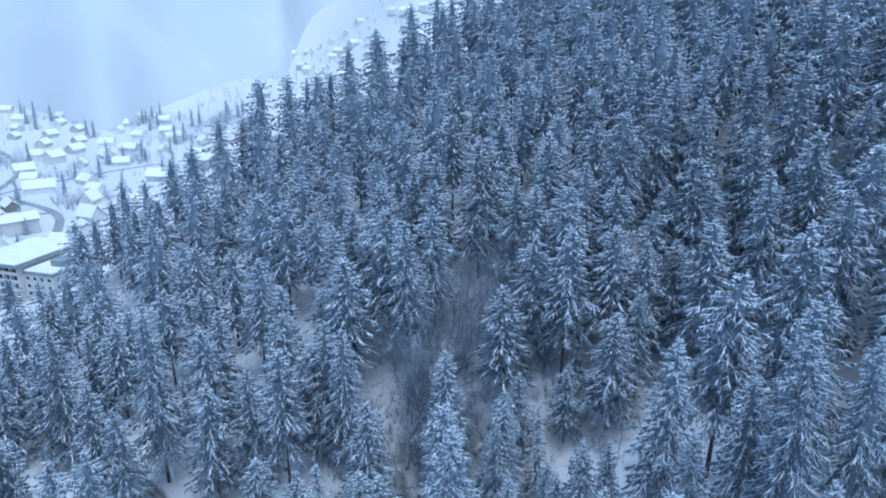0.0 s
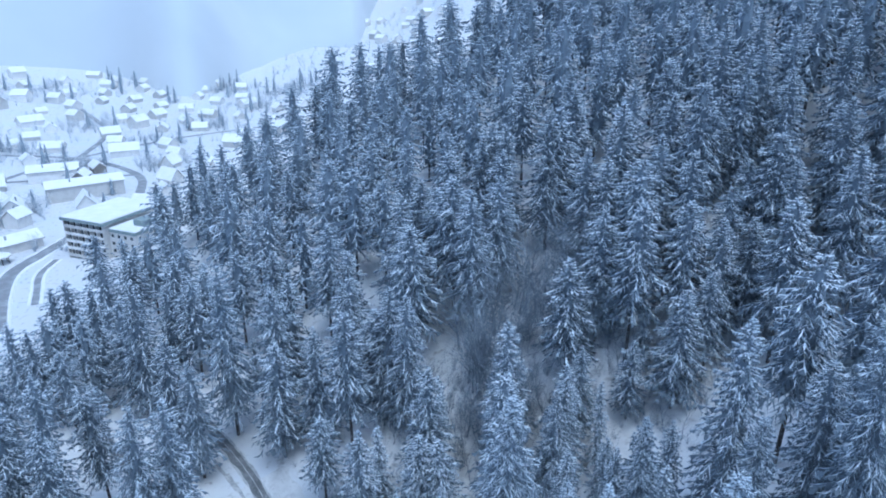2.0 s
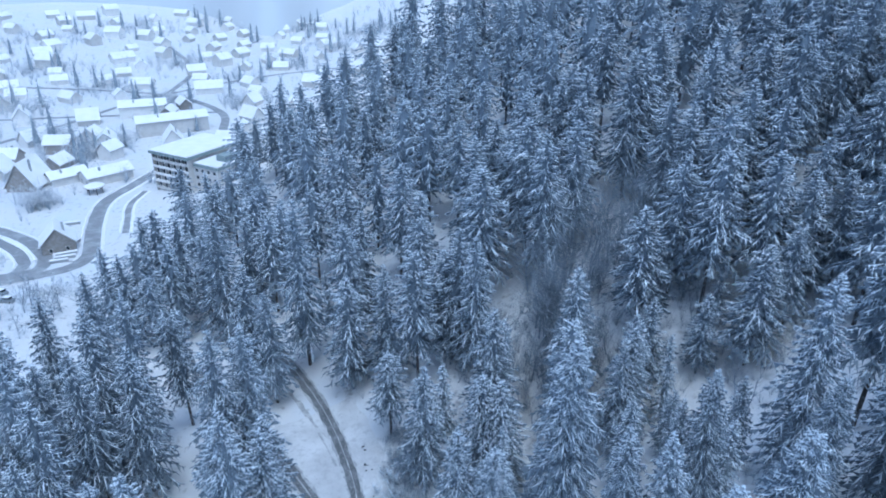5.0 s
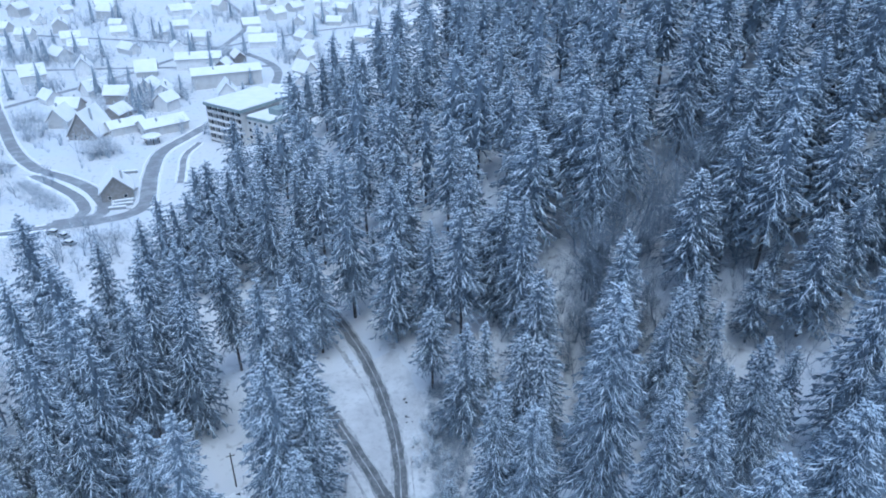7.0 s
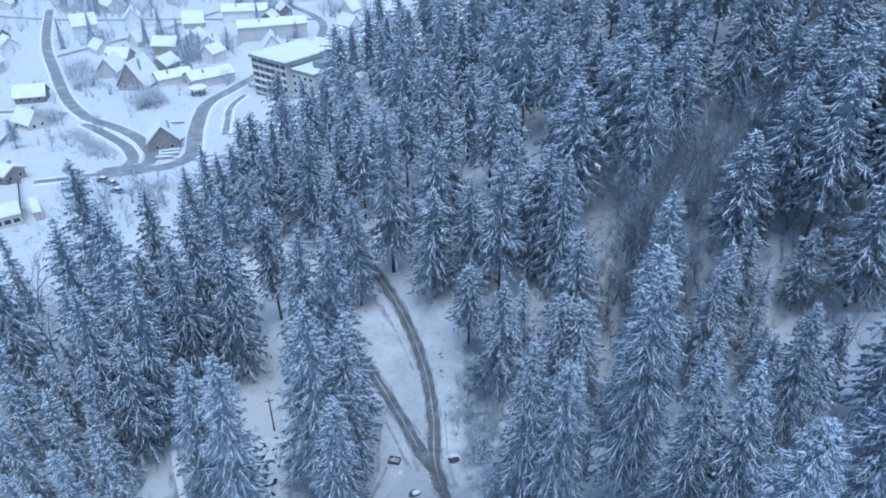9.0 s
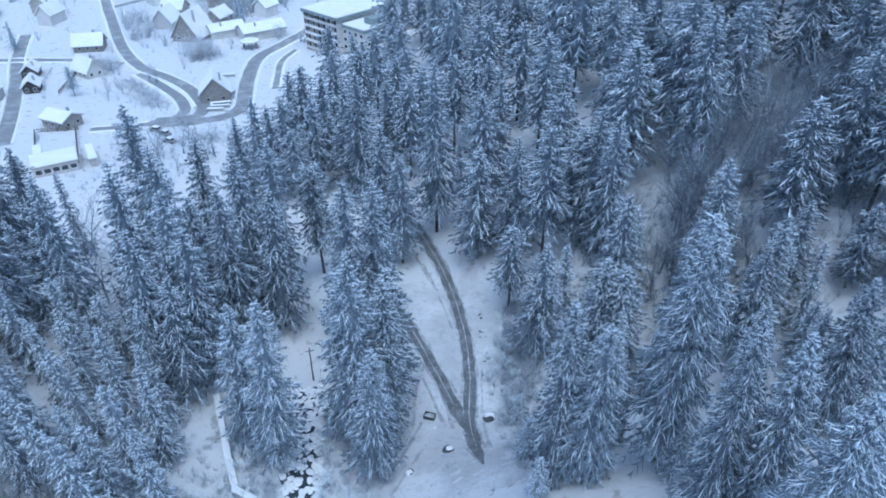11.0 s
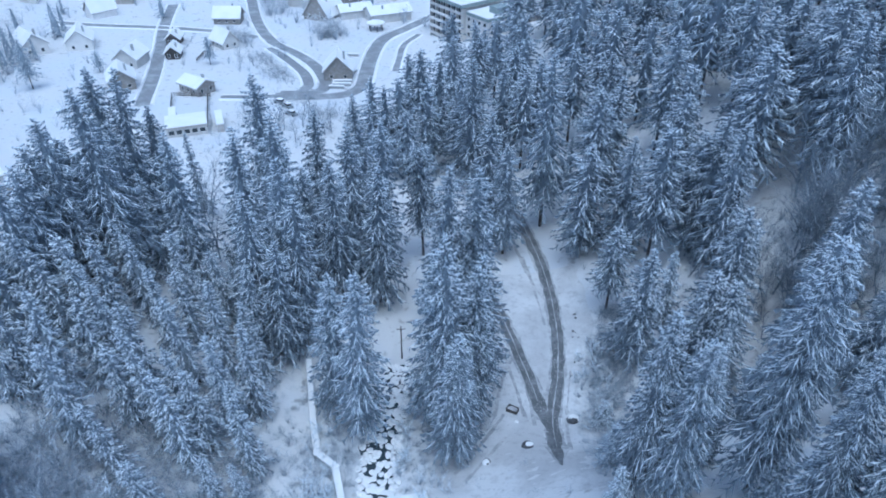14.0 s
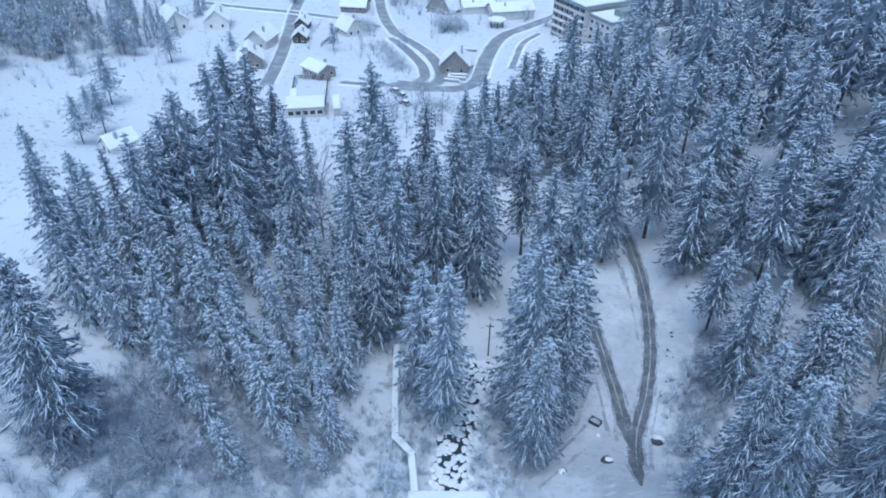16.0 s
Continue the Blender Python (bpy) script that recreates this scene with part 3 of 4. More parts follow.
BANK_UPPER = [(-65.1, 44.9, 34.2), (-62.7, 49.5, 31.7), (-64.7, 47.6, 33.3), (-56.3, 44.0, 29.1), (-50.7, 42.5, 22.6), (-54.2, 50.2, 24.0),
    (-71.0, 74.4, 46.1), (-74.9, 85.2, 44.6), (-84.5, 91.2, 29.5), (-78.7, 92.5, 26.7), (-75.8, 78.1, 31.5), (-70.9, 44.8, 36.7),
    (-78.1, 55.7, 37.2), (-58.1, 65.2, 24.6), (-56.6, 68.7, 21.8), (-60.2, 53.5, 28.0), (-59.4, 30.2, 43.7), (20.7, 80.8, 26.5),
    (20.1, 76.6, 22.3), (21.9, 93.8, 30.6), (17.8, 110.0, 38.4), (-75.2, 46.5, 43.8), (-45.9, 40.0, 17.7), (-41.2, 45.4, 13.3),
    (-38.5, 47.3, 10.4), (-74.7, 70.0, 43.1), (-76.1, 68.2, 40.1), (-78.9, 95.9, 33.0), (-73.2, 81.8, 37.3), (-77.4, 74.7, 37.3),
    (-81.0, 109.6, 21.6), (-78.9, 86.3, 43.8), (-75.1, 63.5, 38.7)]
OLD_TREES = HILL_FOOT + HILL_LOWER + HILL_MIDDLE + HILL_UPPER + VALLEY_TREES + VALLEY_EDGE
YOUNG_TREES = BANK_LOWER + BANK_UPPER
for x, y, top in OLD_TREES:
    plant(x, y, max(7.0, top - gz(x, y)), wide=0.97 if -34 < x < -8 and y < 76 else 0.84 if x < -8 and y < 135 else 1.0, form=5 if (x, y) == (-33.0, 113.2) else int(rng.integers(3)) if x < -8 and y < 135 else None)
for x, y, top in YOUNG_TREES:
    plant(x, y, max(6.0, top - gz(x, y)), "slim" if top - gz(x, y) < 20.5 else "tall", wide=1.3 if (x, y) == (-59.4, 30.2) else 0.78 if x < -36 and top - gz(x, y) >= 20.5 else 1.0, form=4 if (x, y) == (-59.4, 30.2) else None)


def free(x, y, gap):
    return all((x - p) ** 2 + (y - q) ** 2 > gap * gap for p, q in PLANTED)


ROAD_LINES = np.concatenate([curve_points(LOWER, 3), curve_points(BRANCH, 3), curve_points(HIGH, 3)])


def clear_of_road(x, y, gap):
    return np.min(np.hypot(ROAD_LINES[:, 0] - x, ROAD_LINES[:, 1] - y)) > gap


def inside(x, y, cx, cy, rx, ry):
    return ((x - cx) / rx) ** 2 + ((y - cy) / ry) ** 2 < 1


def wooded(x, y):
    """Which wood stands here, if any."""
    d = (x - 3) * 0.911 + (y - 90) * 0.413
    a = (x + 34) * -0.943 + (y - 50) * -0.33
    if inside(x, y, 70, 72, 12, 8) or inside(x, y, 24, 90, 8, 4) or inside(x, y, -68, 42, 9, 7) or inside(x, y, 47, 107, 19, 11):
        return ""
    if 4 < a < (37 if y > 60 else 50) and (47 if x > -66 else 54) < y < 84:
        return "bank"
    e = (x - 5) * 0.23 - (y - 75) * 0.973
    if (d > 6 or (d > -10 and y > 138)) and y < 245 and (y > 84 or x > 70) and not (x < -38 and y > 178):
        return "hill"
    if e > 12 and x > 40 and y < 62 and math.hypot(x, y) > 52:
        return "hill"
    return ""


count, woods, young = 0, [], []
grid = [(x, y) for y in np.arange(30, 300, 5.0) for x in np.arange(-140, 240, 5.0)]
grid += [(x, y) for y in np.arange(26, 86, 3.6) for x in np.arange(-110, -34, 3.6)]
grid.sort(key=lambda p: math.hypot(p[0], p[1]))
for x, y in grid:
    x, y = x + rng.uniform(-1.5, 1.5), y + rng.uniform(-1.5, 1.5)
    az = math.degrees(math.atan2(x, y))
    kind = wooded(x, y)
    if not kind or not -76 < az < 64 or not clear_of_road(x, y, 6):
        continue
    if not free(x, y, 3.5 if kind == "bank" else 7.6 if y < 135 else 9.2):
        continue
    height = float(np.clip(rng.normal(26, 3), 18, 32)) if kind == "hill" else float(np.clip(rng.normal(17, 2.5), 11, 22))
    if kind == "bank":
        PLANTED.append((x, y))
        young.append((x, y, height))
    elif count < 60:
        plant(x, y, height, "tall")
        count += 1
    else:
        PLANTED.append((x, y))
        woods.append((x, y, height))
for x, y, height in young:
    plant(x, y, height, "slim")
# young trees by the fork, trees on the near spur
for x, y, h in ((7.3, 50.2, 7.5), (6.2, 73.7, 6), (21.5, 50, 9), (6.9, 60.4, 8), (13.5, 66.5, 10), (11, 56, 9)):
    plant(x, y, h)
for i in range(90):
    x, y = rng.uniform(14, 50), rng.uniform(50, 86)
    if free(x, y, 5.5) and clear_of_road(x, y, 9) and math.hypot(x, y) > 53 and not inside(x, y, 70, 72, 12, 8):
        plant(x, y, rng.uniform(11, 16.5), "tall", wide=0.8)
# lower trees filling the gully
for i in range(90):
    x, y = rng.uniform(47, 100), rng.uniform(83, 99)
    if free(x, y, 5.2) and not inside(x, y, 70, 72, 12, 8):
        plant(x, y, rng.uniform(14, 20), "tall", wide=0.85)
for x, y, h in ((84.9, 108.8, 24), (89, 113, 25), (80.5, 109.5, 22)):
    plant(x, y, h, "tall")
for t in TEMPLATES + SLIMS:
    for o in (*t.children_recursive, t):
        bpy.data.objects.remove(o)


def wood(name, places, arrays, label, mats, height=30.0, spread=0.35, lean=0.0):
    """One mesh of many trees."""
    vs, ts, ms, n = [], [], [], 0
    for x, y, h in places:
        arr = arrays[int(rng.integers(len(arrays)))]
        a, s = rng.uniform(0, 6.28), h / height
        w = s * (height / h) ** spread * rng.uniform(0.9, 1.15)
        rot = np.array(((math.cos(a) * w, -math.sin(a) * w, 0), (math.sin(a) * w, math.cos(a) * w, 0), (0, 0, s)))
        tilt = radians(lean + rng.normal() * 0.1 * lean)
        rot = np.array(((math.cos(tilt), 0, math.sin(tilt)), (0, 1, 0), (-math.sin(tilt), 0, math.cos(tilt)))) @ rot
        for k in range(0, len(arr), 2):
            vs.append(arr[k] @ rot.T + (x, y, gz(x, y) - 0.3))
            ts.append(arr[k + 1].astype(int) + n)
            ms.append(np.full(len(arr[k + 1]), k // 2))
            n += len(arr[k])
    tagged(new(name, mesh_np(name, np.concatenate(vs), np.concatenate(ts), mats, np.concatenate(ms))), label, "trees", kind="stuff")


# woods behind: one mesh of many spruces
LOW = [spruce_arrays(s, H=30, core=(7, 9), R=6.8, base=0.3, gap=1.3, per=7, twigs=3, blunt=b, fat=1.35, blade=1.3, taper=4.0, low=0.45) for s, b in ((21, 0.4), (22, 0.32), (23, 0.48))]
wood("spruce_wood", woods, LOW, "dense snow-covered spruce wood on the hillside", [NEEDLES, BRANCH_SNOW, BARK])


# ---- bare trees and shrubs ----
def bare_arrays(seed, H=13.0, stems=1, levels=3, spread=0.55, r0=0.16):
    """Wood and lying snow of a leafless tree or shrub."""
    rng = np.random.default_rng(seed)
    v, t, sv, st = [], [], [], []

    def tube(a, b, ra, rb):
        d = b - a
        d = d / (np.linalg.norm(d) + 1e-9)
        p = np.cross(d, (0.3, 0.9, 0.2))
        p /= np.linalg.norm(p) + 1e-9
        q = np.cross(d, p)
        n = len(v)
        for c, r in ((a, ra), (b, rb)):
            for k in range(3):
                v.append(c + r * (p * math.cos(2.094 * k) + q * math.sin(2.094 * k)))
        for k in range(3):
            m = (k + 1) % 3
            t.extend(((n + k, n + m, n + 3 + m), (n + k, n + 3 + m, n + 3 + k)))
        if abs(d[2]) < 0.8 and (ra > 0.045 or stems > 1):
            h = np.array((d[1], -d[0], 0)) / (math.hypot(d[0], d[1]) + 1e-9)
            n = len(sv)
            w = max(ra, 0.045) * 1.25
            up = np.array((0, 0, ra + 0.02))
            sv.extend((a + up - h * w, a + up + h * w, b + up))
            st.append((n, n + 1, n + 2))

    def grow(p, d, L, r, lev):
        n = 3 if lev < 2 else 2
        for k in range(n):
            d2 = d + rng.normal(size=3) * 0.14 + np.array((0, 0, 0.05))
            d2 /= np.linalg.norm(d2)
            q = p + d2 * L / n
            tube(p, q, r, r * 0.72)
            if lev < levels:
                for c in range(2 if lev else 3):
                    a = rng.uniform(0, 6.28)
                    side = np.array((math.cos(a), math.sin(a), rng.uniform(-0.1, 0.6)))
                    e = d2 * (1 - spread) + side * spread
                    grow(p + (q - p) * rng.uniform(0.2, 1), e / np.linalg.norm(e), L * rng.uniform(0.38, 0.6), r * 0.5, lev + 1)
            p, d, r = q, d2, r * 0.72

    for s in range(stems):
        a = rng.uniform(0, 6.28)
        lean = 0.08 if stems == 1 else 0.45
        grow(np.array((0.0, 0, -0.4)), np.array((math.cos(a) * lean, math.sin(a) * lean, 1.0)), H * rng.uniform(0.7, 1), r0, 0)
    return [np.array(v, float), np.array(t), np.array(sv, float), np.array(st)]


def bare_template(name, seed, label, category, group, trunk, **kw):
    v, t, sv, st = bare_arrays(seed, **kw)
    ob = empty(name, pose(0, 0, -500), label, category, group)
    part(trunk, mesh_np(trunk, v, t, [TWIG]), None, ob)
    tagged(part("snow_cover", mesh_np("snow_cover", sv, st, [BRANCH_SNOW]), None, ob, "thin snow on the twigs"), kind="stuff")
    return ob


BARE = [bare_template("bare_tree", s, "leafless tree with frosted spreading branches", "tree", "leafless trees", "crown", H=13, spread=0.62, r0=0.24) for s in (31, 32)]
BARE.append(bare_template("bare_tree", 33, "leafless tree with a fine frosted crown", "tree", "leafless trees", "crown", H=15, spread=0.5, levels=3, r0=0.25))
SAPLING = bare_template("sapling", 34, "thin leafless sapling with a dark stem", "tree", "saplings", "stem", H=9, levels=1, spread=0.4, r0=0.09)
SHRUB = [bare_template("shrub", s, "bare shrub white with frost", "shrub", "frosted shrubs", "crown", H=3.2, stems=4, levels=1, spread=0.6, r0=0.05) for s in (35, 36)]


def set_out(t, x, y, s):
    copy_thing(t, pose(x, y, gz(x, y), 0, 0, rng.uniform(0, 360)) @ Matrix.Scale(s, 4))


# leafless trees: a few that stand out, then the stands they belong to (middle, reach, how many, size)
SINGLE = [(49.6, 118.7, 1.0, 0), (33.3, 105.2, 0.95, 1), (40.7, 104.3, 0.9, 2), (79.3, 70.4, 1.35, 2), (-65.4, 90, 1.15, 2), (-62, 94, 1.0, 1), (-51.9, 76.5, 0.8, 2), (-56, 79, 0.7, 1),
          (-59, 47, 0.7, 1), (-52, 34, 0.75, 0), (-70, 104, 1.0, 2), (-73, 112, 1.0, 2), (-78, 108, 0.9, 2)]
STANDS = [(46, 108, 13, 8, 44, 1.1), (32, 97, 9, 5, 10, 0.8), (58, 100, 8, 6, 5, 1.1), (-68, 160, 10, 12, 9, 0.7), (-90, 168, 9, 16, 8, 0.7), (-123, 220, 8, 9, 4, 0.6)]
chance = np.random.default_rng(77)
for cx, cy, rx, ry, n, size in STANDS:
    SINGLE += [(cx + chance.uniform(-rx, rx), cy + chance.uniform(-ry, ry), size * chance.uniform(0.85, 1.15), int(chance.integers(3))) for i in range(n)]
for x, y, s, k in SINGLE:
    set_out(BARE[k], x, y, s)
for i in range(100):
    x, y = ((rng.normal(64, 6), rng.normal(74, 5)) if i < 14 else (rng.uniform(56, 98), rng.uniform(80, 94)) if 18 <= i < 50 else (rng.normal(-12, 1.5), rng.normal(67, 2)) if i < 18 else (rng.normal(34, 12), rng.normal(98, 6)) if i < 84 else (rng.normal(47, 9), rng.normal(106, 6)))
    set_out(SAPLING, x, y, rng.uniform(0.5, 1.3) * (0.6 if 14 <= i < 18 else 1))
for i in range(190):
    if i < 70:
        x, y = rng.normal(-50, 7), rng.normal(40, 8)
    elif i < 95:
        x, y = rng.normal(4.5, 1.8), rng.normal(86, 6)
    else:
        x, y = rng.normal(-27, 7), rng.normal(60, 7)
    if free(x, y, 1.5) and clear_of_road(x, y, 3.2) and abs(x + 25.4 + 0.22 * (y - 64)) > 3.4 and math.hypot(x, y) > 30:
        set_out(SHRUB[i % 2], x, y, rng.uniform(0.5, 1.15))
for t in BARE + [SAPLING] + SHRUB:
    for o in (*t.children_recursive, t):
        bpy.data.objects.remove(o)

def tuft_arrays(seed, n=11, width=0.03, snowy=True):
    """A light shrub of thin blades, one unit high, with snow on the side twigs."""
    rng = np.random.default_rng(seed)
    v, sv = [], []
    for i in range(n):
        a, r = rng.uniform(0, 6.28), rng.uniform(0.15, 0.75)
        o = np.array((math.cos(a), math.sin(a), 0))
        w = np.array((-math.sin(a), math.cos(a), 0)) * width
        tip = o * r + np.array((0, 0, rng.uniform(0.55, 1.0)))
        v += [-w, w, tip]
        for k in range(2):
            b = tip * rng.uniform(0.4, 0.8)
            c = b + np.array((rng.normal() * 0.22, rng.normal() * 0.22, rng.uniform(0.05, 0.2)))
            v += [b - w * 0.8, b + w * 0.8, c]
            if snowy and (k == 0 or i % 3 == 0):
                sv += [b - w * 1.4 + (0, 0, 0.02), b + w * 1.4 + (0, 0, 0.02), c + (0, 0, 0.02)]
    out = [np.array(v, float), np.arange(len(v)).reshape(-1, 3)]
    return out + [np.array(sv, float), np.arange(len(sv)).reshape(-1, 3)] if snowy else out


scrub = [(rng.normal(-50, 10), rng.normal(42, 8), rng.uniform(1.2, 3.2)) for i in range(700)] + [(rng.normal(-66, 12), rng.normal(42, 10), rng.uniform(1.2, 3.0)) for i in range(250)] + [(rng.normal(-57, 9), rng.normal(32, 6), rng.uniform(1.5, 3.8)) for i in range(350)] + [(rng.normal(-26, 8), rng.normal(60, 8), rng.uniform(0.7, 2.0)) for i in range(800)]
scrub = [p for p in scrub if math.hypot(p[0] + 70, p[1] - 42) > 7 and abs(p[0] + 25.4 + 0.22 * (p[1] - 64)) > 2.6]
LOW_SHRUB = [tuft_arrays(s, 12, 0.011) for s in (41, 42, 43, 44)]
for i in range(3400):
    x, y = rng.uniform(-95, 110), rng.uniform(22, 170)
    if wooded(x, y) == "hill" and clear_of_road(x, y, 4) or inside(x, y, 66, 74, 15, 11) or inside(x, y, 40, 100, 20, 14) or inside(x, y, 30, 88, 22, 11) or inside(x, y, -52, 40, 24, 18) or inside(x, y, -45, 66, 9, 16):
        if rng.random() < 0.6 and clear_of_road(x, y, 3):
            scrub.append((x, y, rng.uniform(0.8, 3.0)))
for i in range(1900):
    x, y = rng.normal(42, 15), rng.normal(99, 8)
    if (150 <= i < 500 and i % 2) or (500 <= i <= 900 and i % 3):
        continue
    if i < 500:
        x, y = rng.normal(47, 10), rng.normal(106, 6)
    if i < 150:
        x, y = rng.uniform(55, 102), rng.uniform(79, 95)
    if i > 900:
        x, y = rng.normal(7, 2.2), rng.uniform(72, 100)
    if i > 1500:
        x, y = rng.normal(10.5, 2.8), rng.normal(65, 4)
    if clear_of_road(x, y, 3.5) and (i <= 900 or x > 2):
        scrub.append((x, y, rng.uniform(1.0, 2.4) if i > 900 else rng.uniform(0.9, 2.3)))
thicket = []
for i in range(620):
    x, y = (rng.normal(47, 11), rng.normal(107, 6)) if i < 260 else (rng.normal(36, 13), rng.normal(98, 6)) if i < 420 else (rng.uniform(55, 100), rng.uniform(80, 95))
    if clear_of_road(x, y, 5):
        thicket.append((x, y, rng.uniform(2.5, 6)))
wood("thicket", thicket, [tuft_arrays(s, 13, 0.008, False) for s in (45, 46, 47)], "dense bare thicket of thin frosted stems in the gully", [THICKET], 1.0, 0.25)
wood("undergrowth", scrub, LOW_SHRUB, "frosted brushwood sticking out of the snow under the trees", [THICKET, RIME_HAZE_TWIG], 1.0, 0.0)


# ---- creek with snow-capped stones, walls and small things on the valley floor ----
creek = [(-20, 47), (-22.3, 53), (-24.0, 58), (-25.4, 64), (-27.2, 72), (-28.8, 80)]
v, f = ribbon(creek, [(-2.1, -0.05), (0, 0), (2.1, -0.05)], 0.16, 0.6, 9)
tagged(new("water", mesh("creek", v, f, [WATER])), "dark open water of a narrow creek", "creek", kind="structure")


def lump(seed, r, squash=0.6, sub=2):
    bm = bmesh.new()
    bmesh.ops.create_icosphere(bm, subdivisions=sub, radius=r)
    o = Vector((seed * 3.7, seed * 1.3, 0))
    for q in bm.verts:
        n = noise.noise(q.co * (1.3 / r) + o)
        q.co = q.co * (1 + 0.28 * n)
        q.co.z *= squash
    return bm


STONES = []
for s in range(3):
    ob = empty("boulder", pose(0, 0, -500), "dark creek boulder capped with snow", "boulder", "boulders in the creek")
    part("stone", lump(s + 1, 0.6), ROCK, ob)
    cap = lump(s + 9, 0.62, 0.5)
    for q in cap.verts:
        q.co.z = max(q.co.z, 0.0) + 0.2
    part("snow_cap", cap, SNOW, ob, "rounded cap of snow")
    STONES.append(ob)
bed = curve_points(creek, 0.95)[3:]
count = 0
for i, (x, y) in enumerate(bed):
    for j in range(-3, 4):
        edge = abs(j) / 3
        if count >= 280 or rng.random() < 0.12:
            continue
        px, py = x + 0.92 * (j + 0.5 * (i % 2)) + rng.normal() * 0.16, y + rng.normal() * 0.2
        copy_thing(STONES[(i + j) % 3], pose(px, py, max(gz(px, py), gz(x, y)) + 0.1 * (1 - edge), 0, 0, rng.uniform(0, 360)) @ Matrix.Diagonal((*rng.uniform(0.7, 1.3, 2), rng.uniform(0.4, 0.8), 1)))
        count += 1
for t in STONES:
    for o in (*t.children_recursive, t):
        bpy.data.objects.remove(o)


def wall_run(pts, h, w, label):
    ob = empty("retaining_wall", pose(0, 0, 0), label, "wall")
    for (x0, y0), (x1, y1) in zip(pts, pts[1:]):
        L = math.hypot(x1 - x0, y1 - y0)
        z = min(gz(x0, y0), gz(x1, y1))
        m = pose(x0, y0, z, 0, 0, math.degrees(math.atan2(y1 - y0, x1 - x0)))
        p = part("wall_section", box_bm(-w / 2, -w / 2, -2, L + w / 2, w / 2, h), CONCRETE, ob)
        p.matrix_basis = m
        bm = box(bmesh.new(), -w / 2 - 0.06, -w / 2 - 0.06, h + 0.004, L + w / 2 + 0.06, w / 2 + 0.06, h + 0.22, 0.08)
        part("snow_cap", bm, SNOW, p, "flat cap of snow")
    return ob


wall_run([(-41.5, 74.5), (-35.6, 62.7), (-32.7, 57.5), (-29.4, 56.0), (-26.5, 51.2)], 1.2, 0.9, "concrete retaining wall beside the creek, capped with snow")
wall_run([(-26.0, 50.2), (-16.3, 54.6)], 0.9, 1.5, "concrete weir wall across the creek, capped with snow")

skip = empty("skip", pose(-7.4, 74, gz(-7.4, 74), 0, 0, -14) @ Matrix.Scale(0.7, 4), "dark steel skip filled with snow beside the road", "skip")
bm = bmesh.new()
for x0, y0, x1, y1 in ((-1.25, -0.8, 1.25, -0.72), (-1.25, 0.72, 1.25, 0.8), (-1.25, -0.72, -1.17, 0.72), (1.17, -0.72, 1.25, 0.72)):
    box(bm, x0, y0, 0.02, x1, y1, 1.0)
part("body", bm, TIMBER, skip)
part("rim", box_bm(-1.3, -0.86, 0.96, 1.3, -0.80, 1.06), TIMBER, skip)
part("snow_fill", lump(4, 1.0, 0.22), RUT, skip, "grey heap of old snow").matrix_basis = pose(0, 0, 0.68) @ Matrix.Diagonal((1.25, 0.78, 1, 1))

for x, y, r, s in ((-4.0, 66.3, 0.9, 1), (1.9, 74.1, 1.1, 2), (-6.3, 71.6, 0.4, 3), (-9, 62, 0.7, 5)):
    ob = empty("stone_heap", pose(x, y, gz(x, y) - 0.1, 0, 0, 40 * s), "heap of dark stones half buried in snow", "stone heap")
    part("stone", lump(s + 20, r, 0.6), ROCK, ob)
    cap = lump(s + 30, r * 0.8, 0.7)
    for q in cap.verts:
        q.co.z = max(q.co.z, 0.0) + 0.12
        q.co.x += r * 0.25
    part("snow_cap", cap, SNOW, ob)
for i in range(9):
    y = rng.uniform(76, 100)
    x = 1.4 - 0.12 * (y - 76) + abs(rng.normal()) * 1.2
    ob = part("roadside_stone", lump(60 + i, rng.uniform(0.12, 0.32), 0.7, 1), ROCK, None)
    ob.matrix_basis = pose(x, y, gz(x, y) + 0.04, 0, 0, rng.uniform(0, 360)) @ Matrix.Diagonal((rng.uniform(0.8, 1.6), 1, 1, 1))
    tagged(ob, "small dark stone showing through the roadside snow", "stone", "stones along the road")


def utility_pole(x, y, h):
    ob = empty("utility_pole", pose(x, y, gz(x, y), 1.5, 0, 20), "thin dark wooden utility pole with a crossarm", "pole", "utility poles")
    bm = bmesh.new()
    bmesh.ops.create_cone(bm, cap_ends=True, segments=8, radius1=0.14, radius2=0.09, depth=h + 1)
    bmesh.ops.translate(bm, verts=bm.verts, vec=(0, 0, h / 2 - 0.5))
    part("post", bm, TIMBER, ob)
    part("crossarm", box_bm(-0.7, -0.05, h - 0.7, 0.7, 0.05, h - 0.58), TIMBER, ob)
    for s in (-0.6, 0.6):
        bm = bmesh.new()
        bmesh.ops.create_cone(bm, cap_ends=True, segments=6, radius1=0.06, radius2=0.04, depth=0.2)
        bmesh.ops.translate(bm, verts=bm.verts, vec=(s, 0, h - 0.48))
        part("insulator", bm, CONCRETE, ob)


utility_pole(-27.9, 82, 7.5)
utility_pole(-35.9, 96.7, 9)
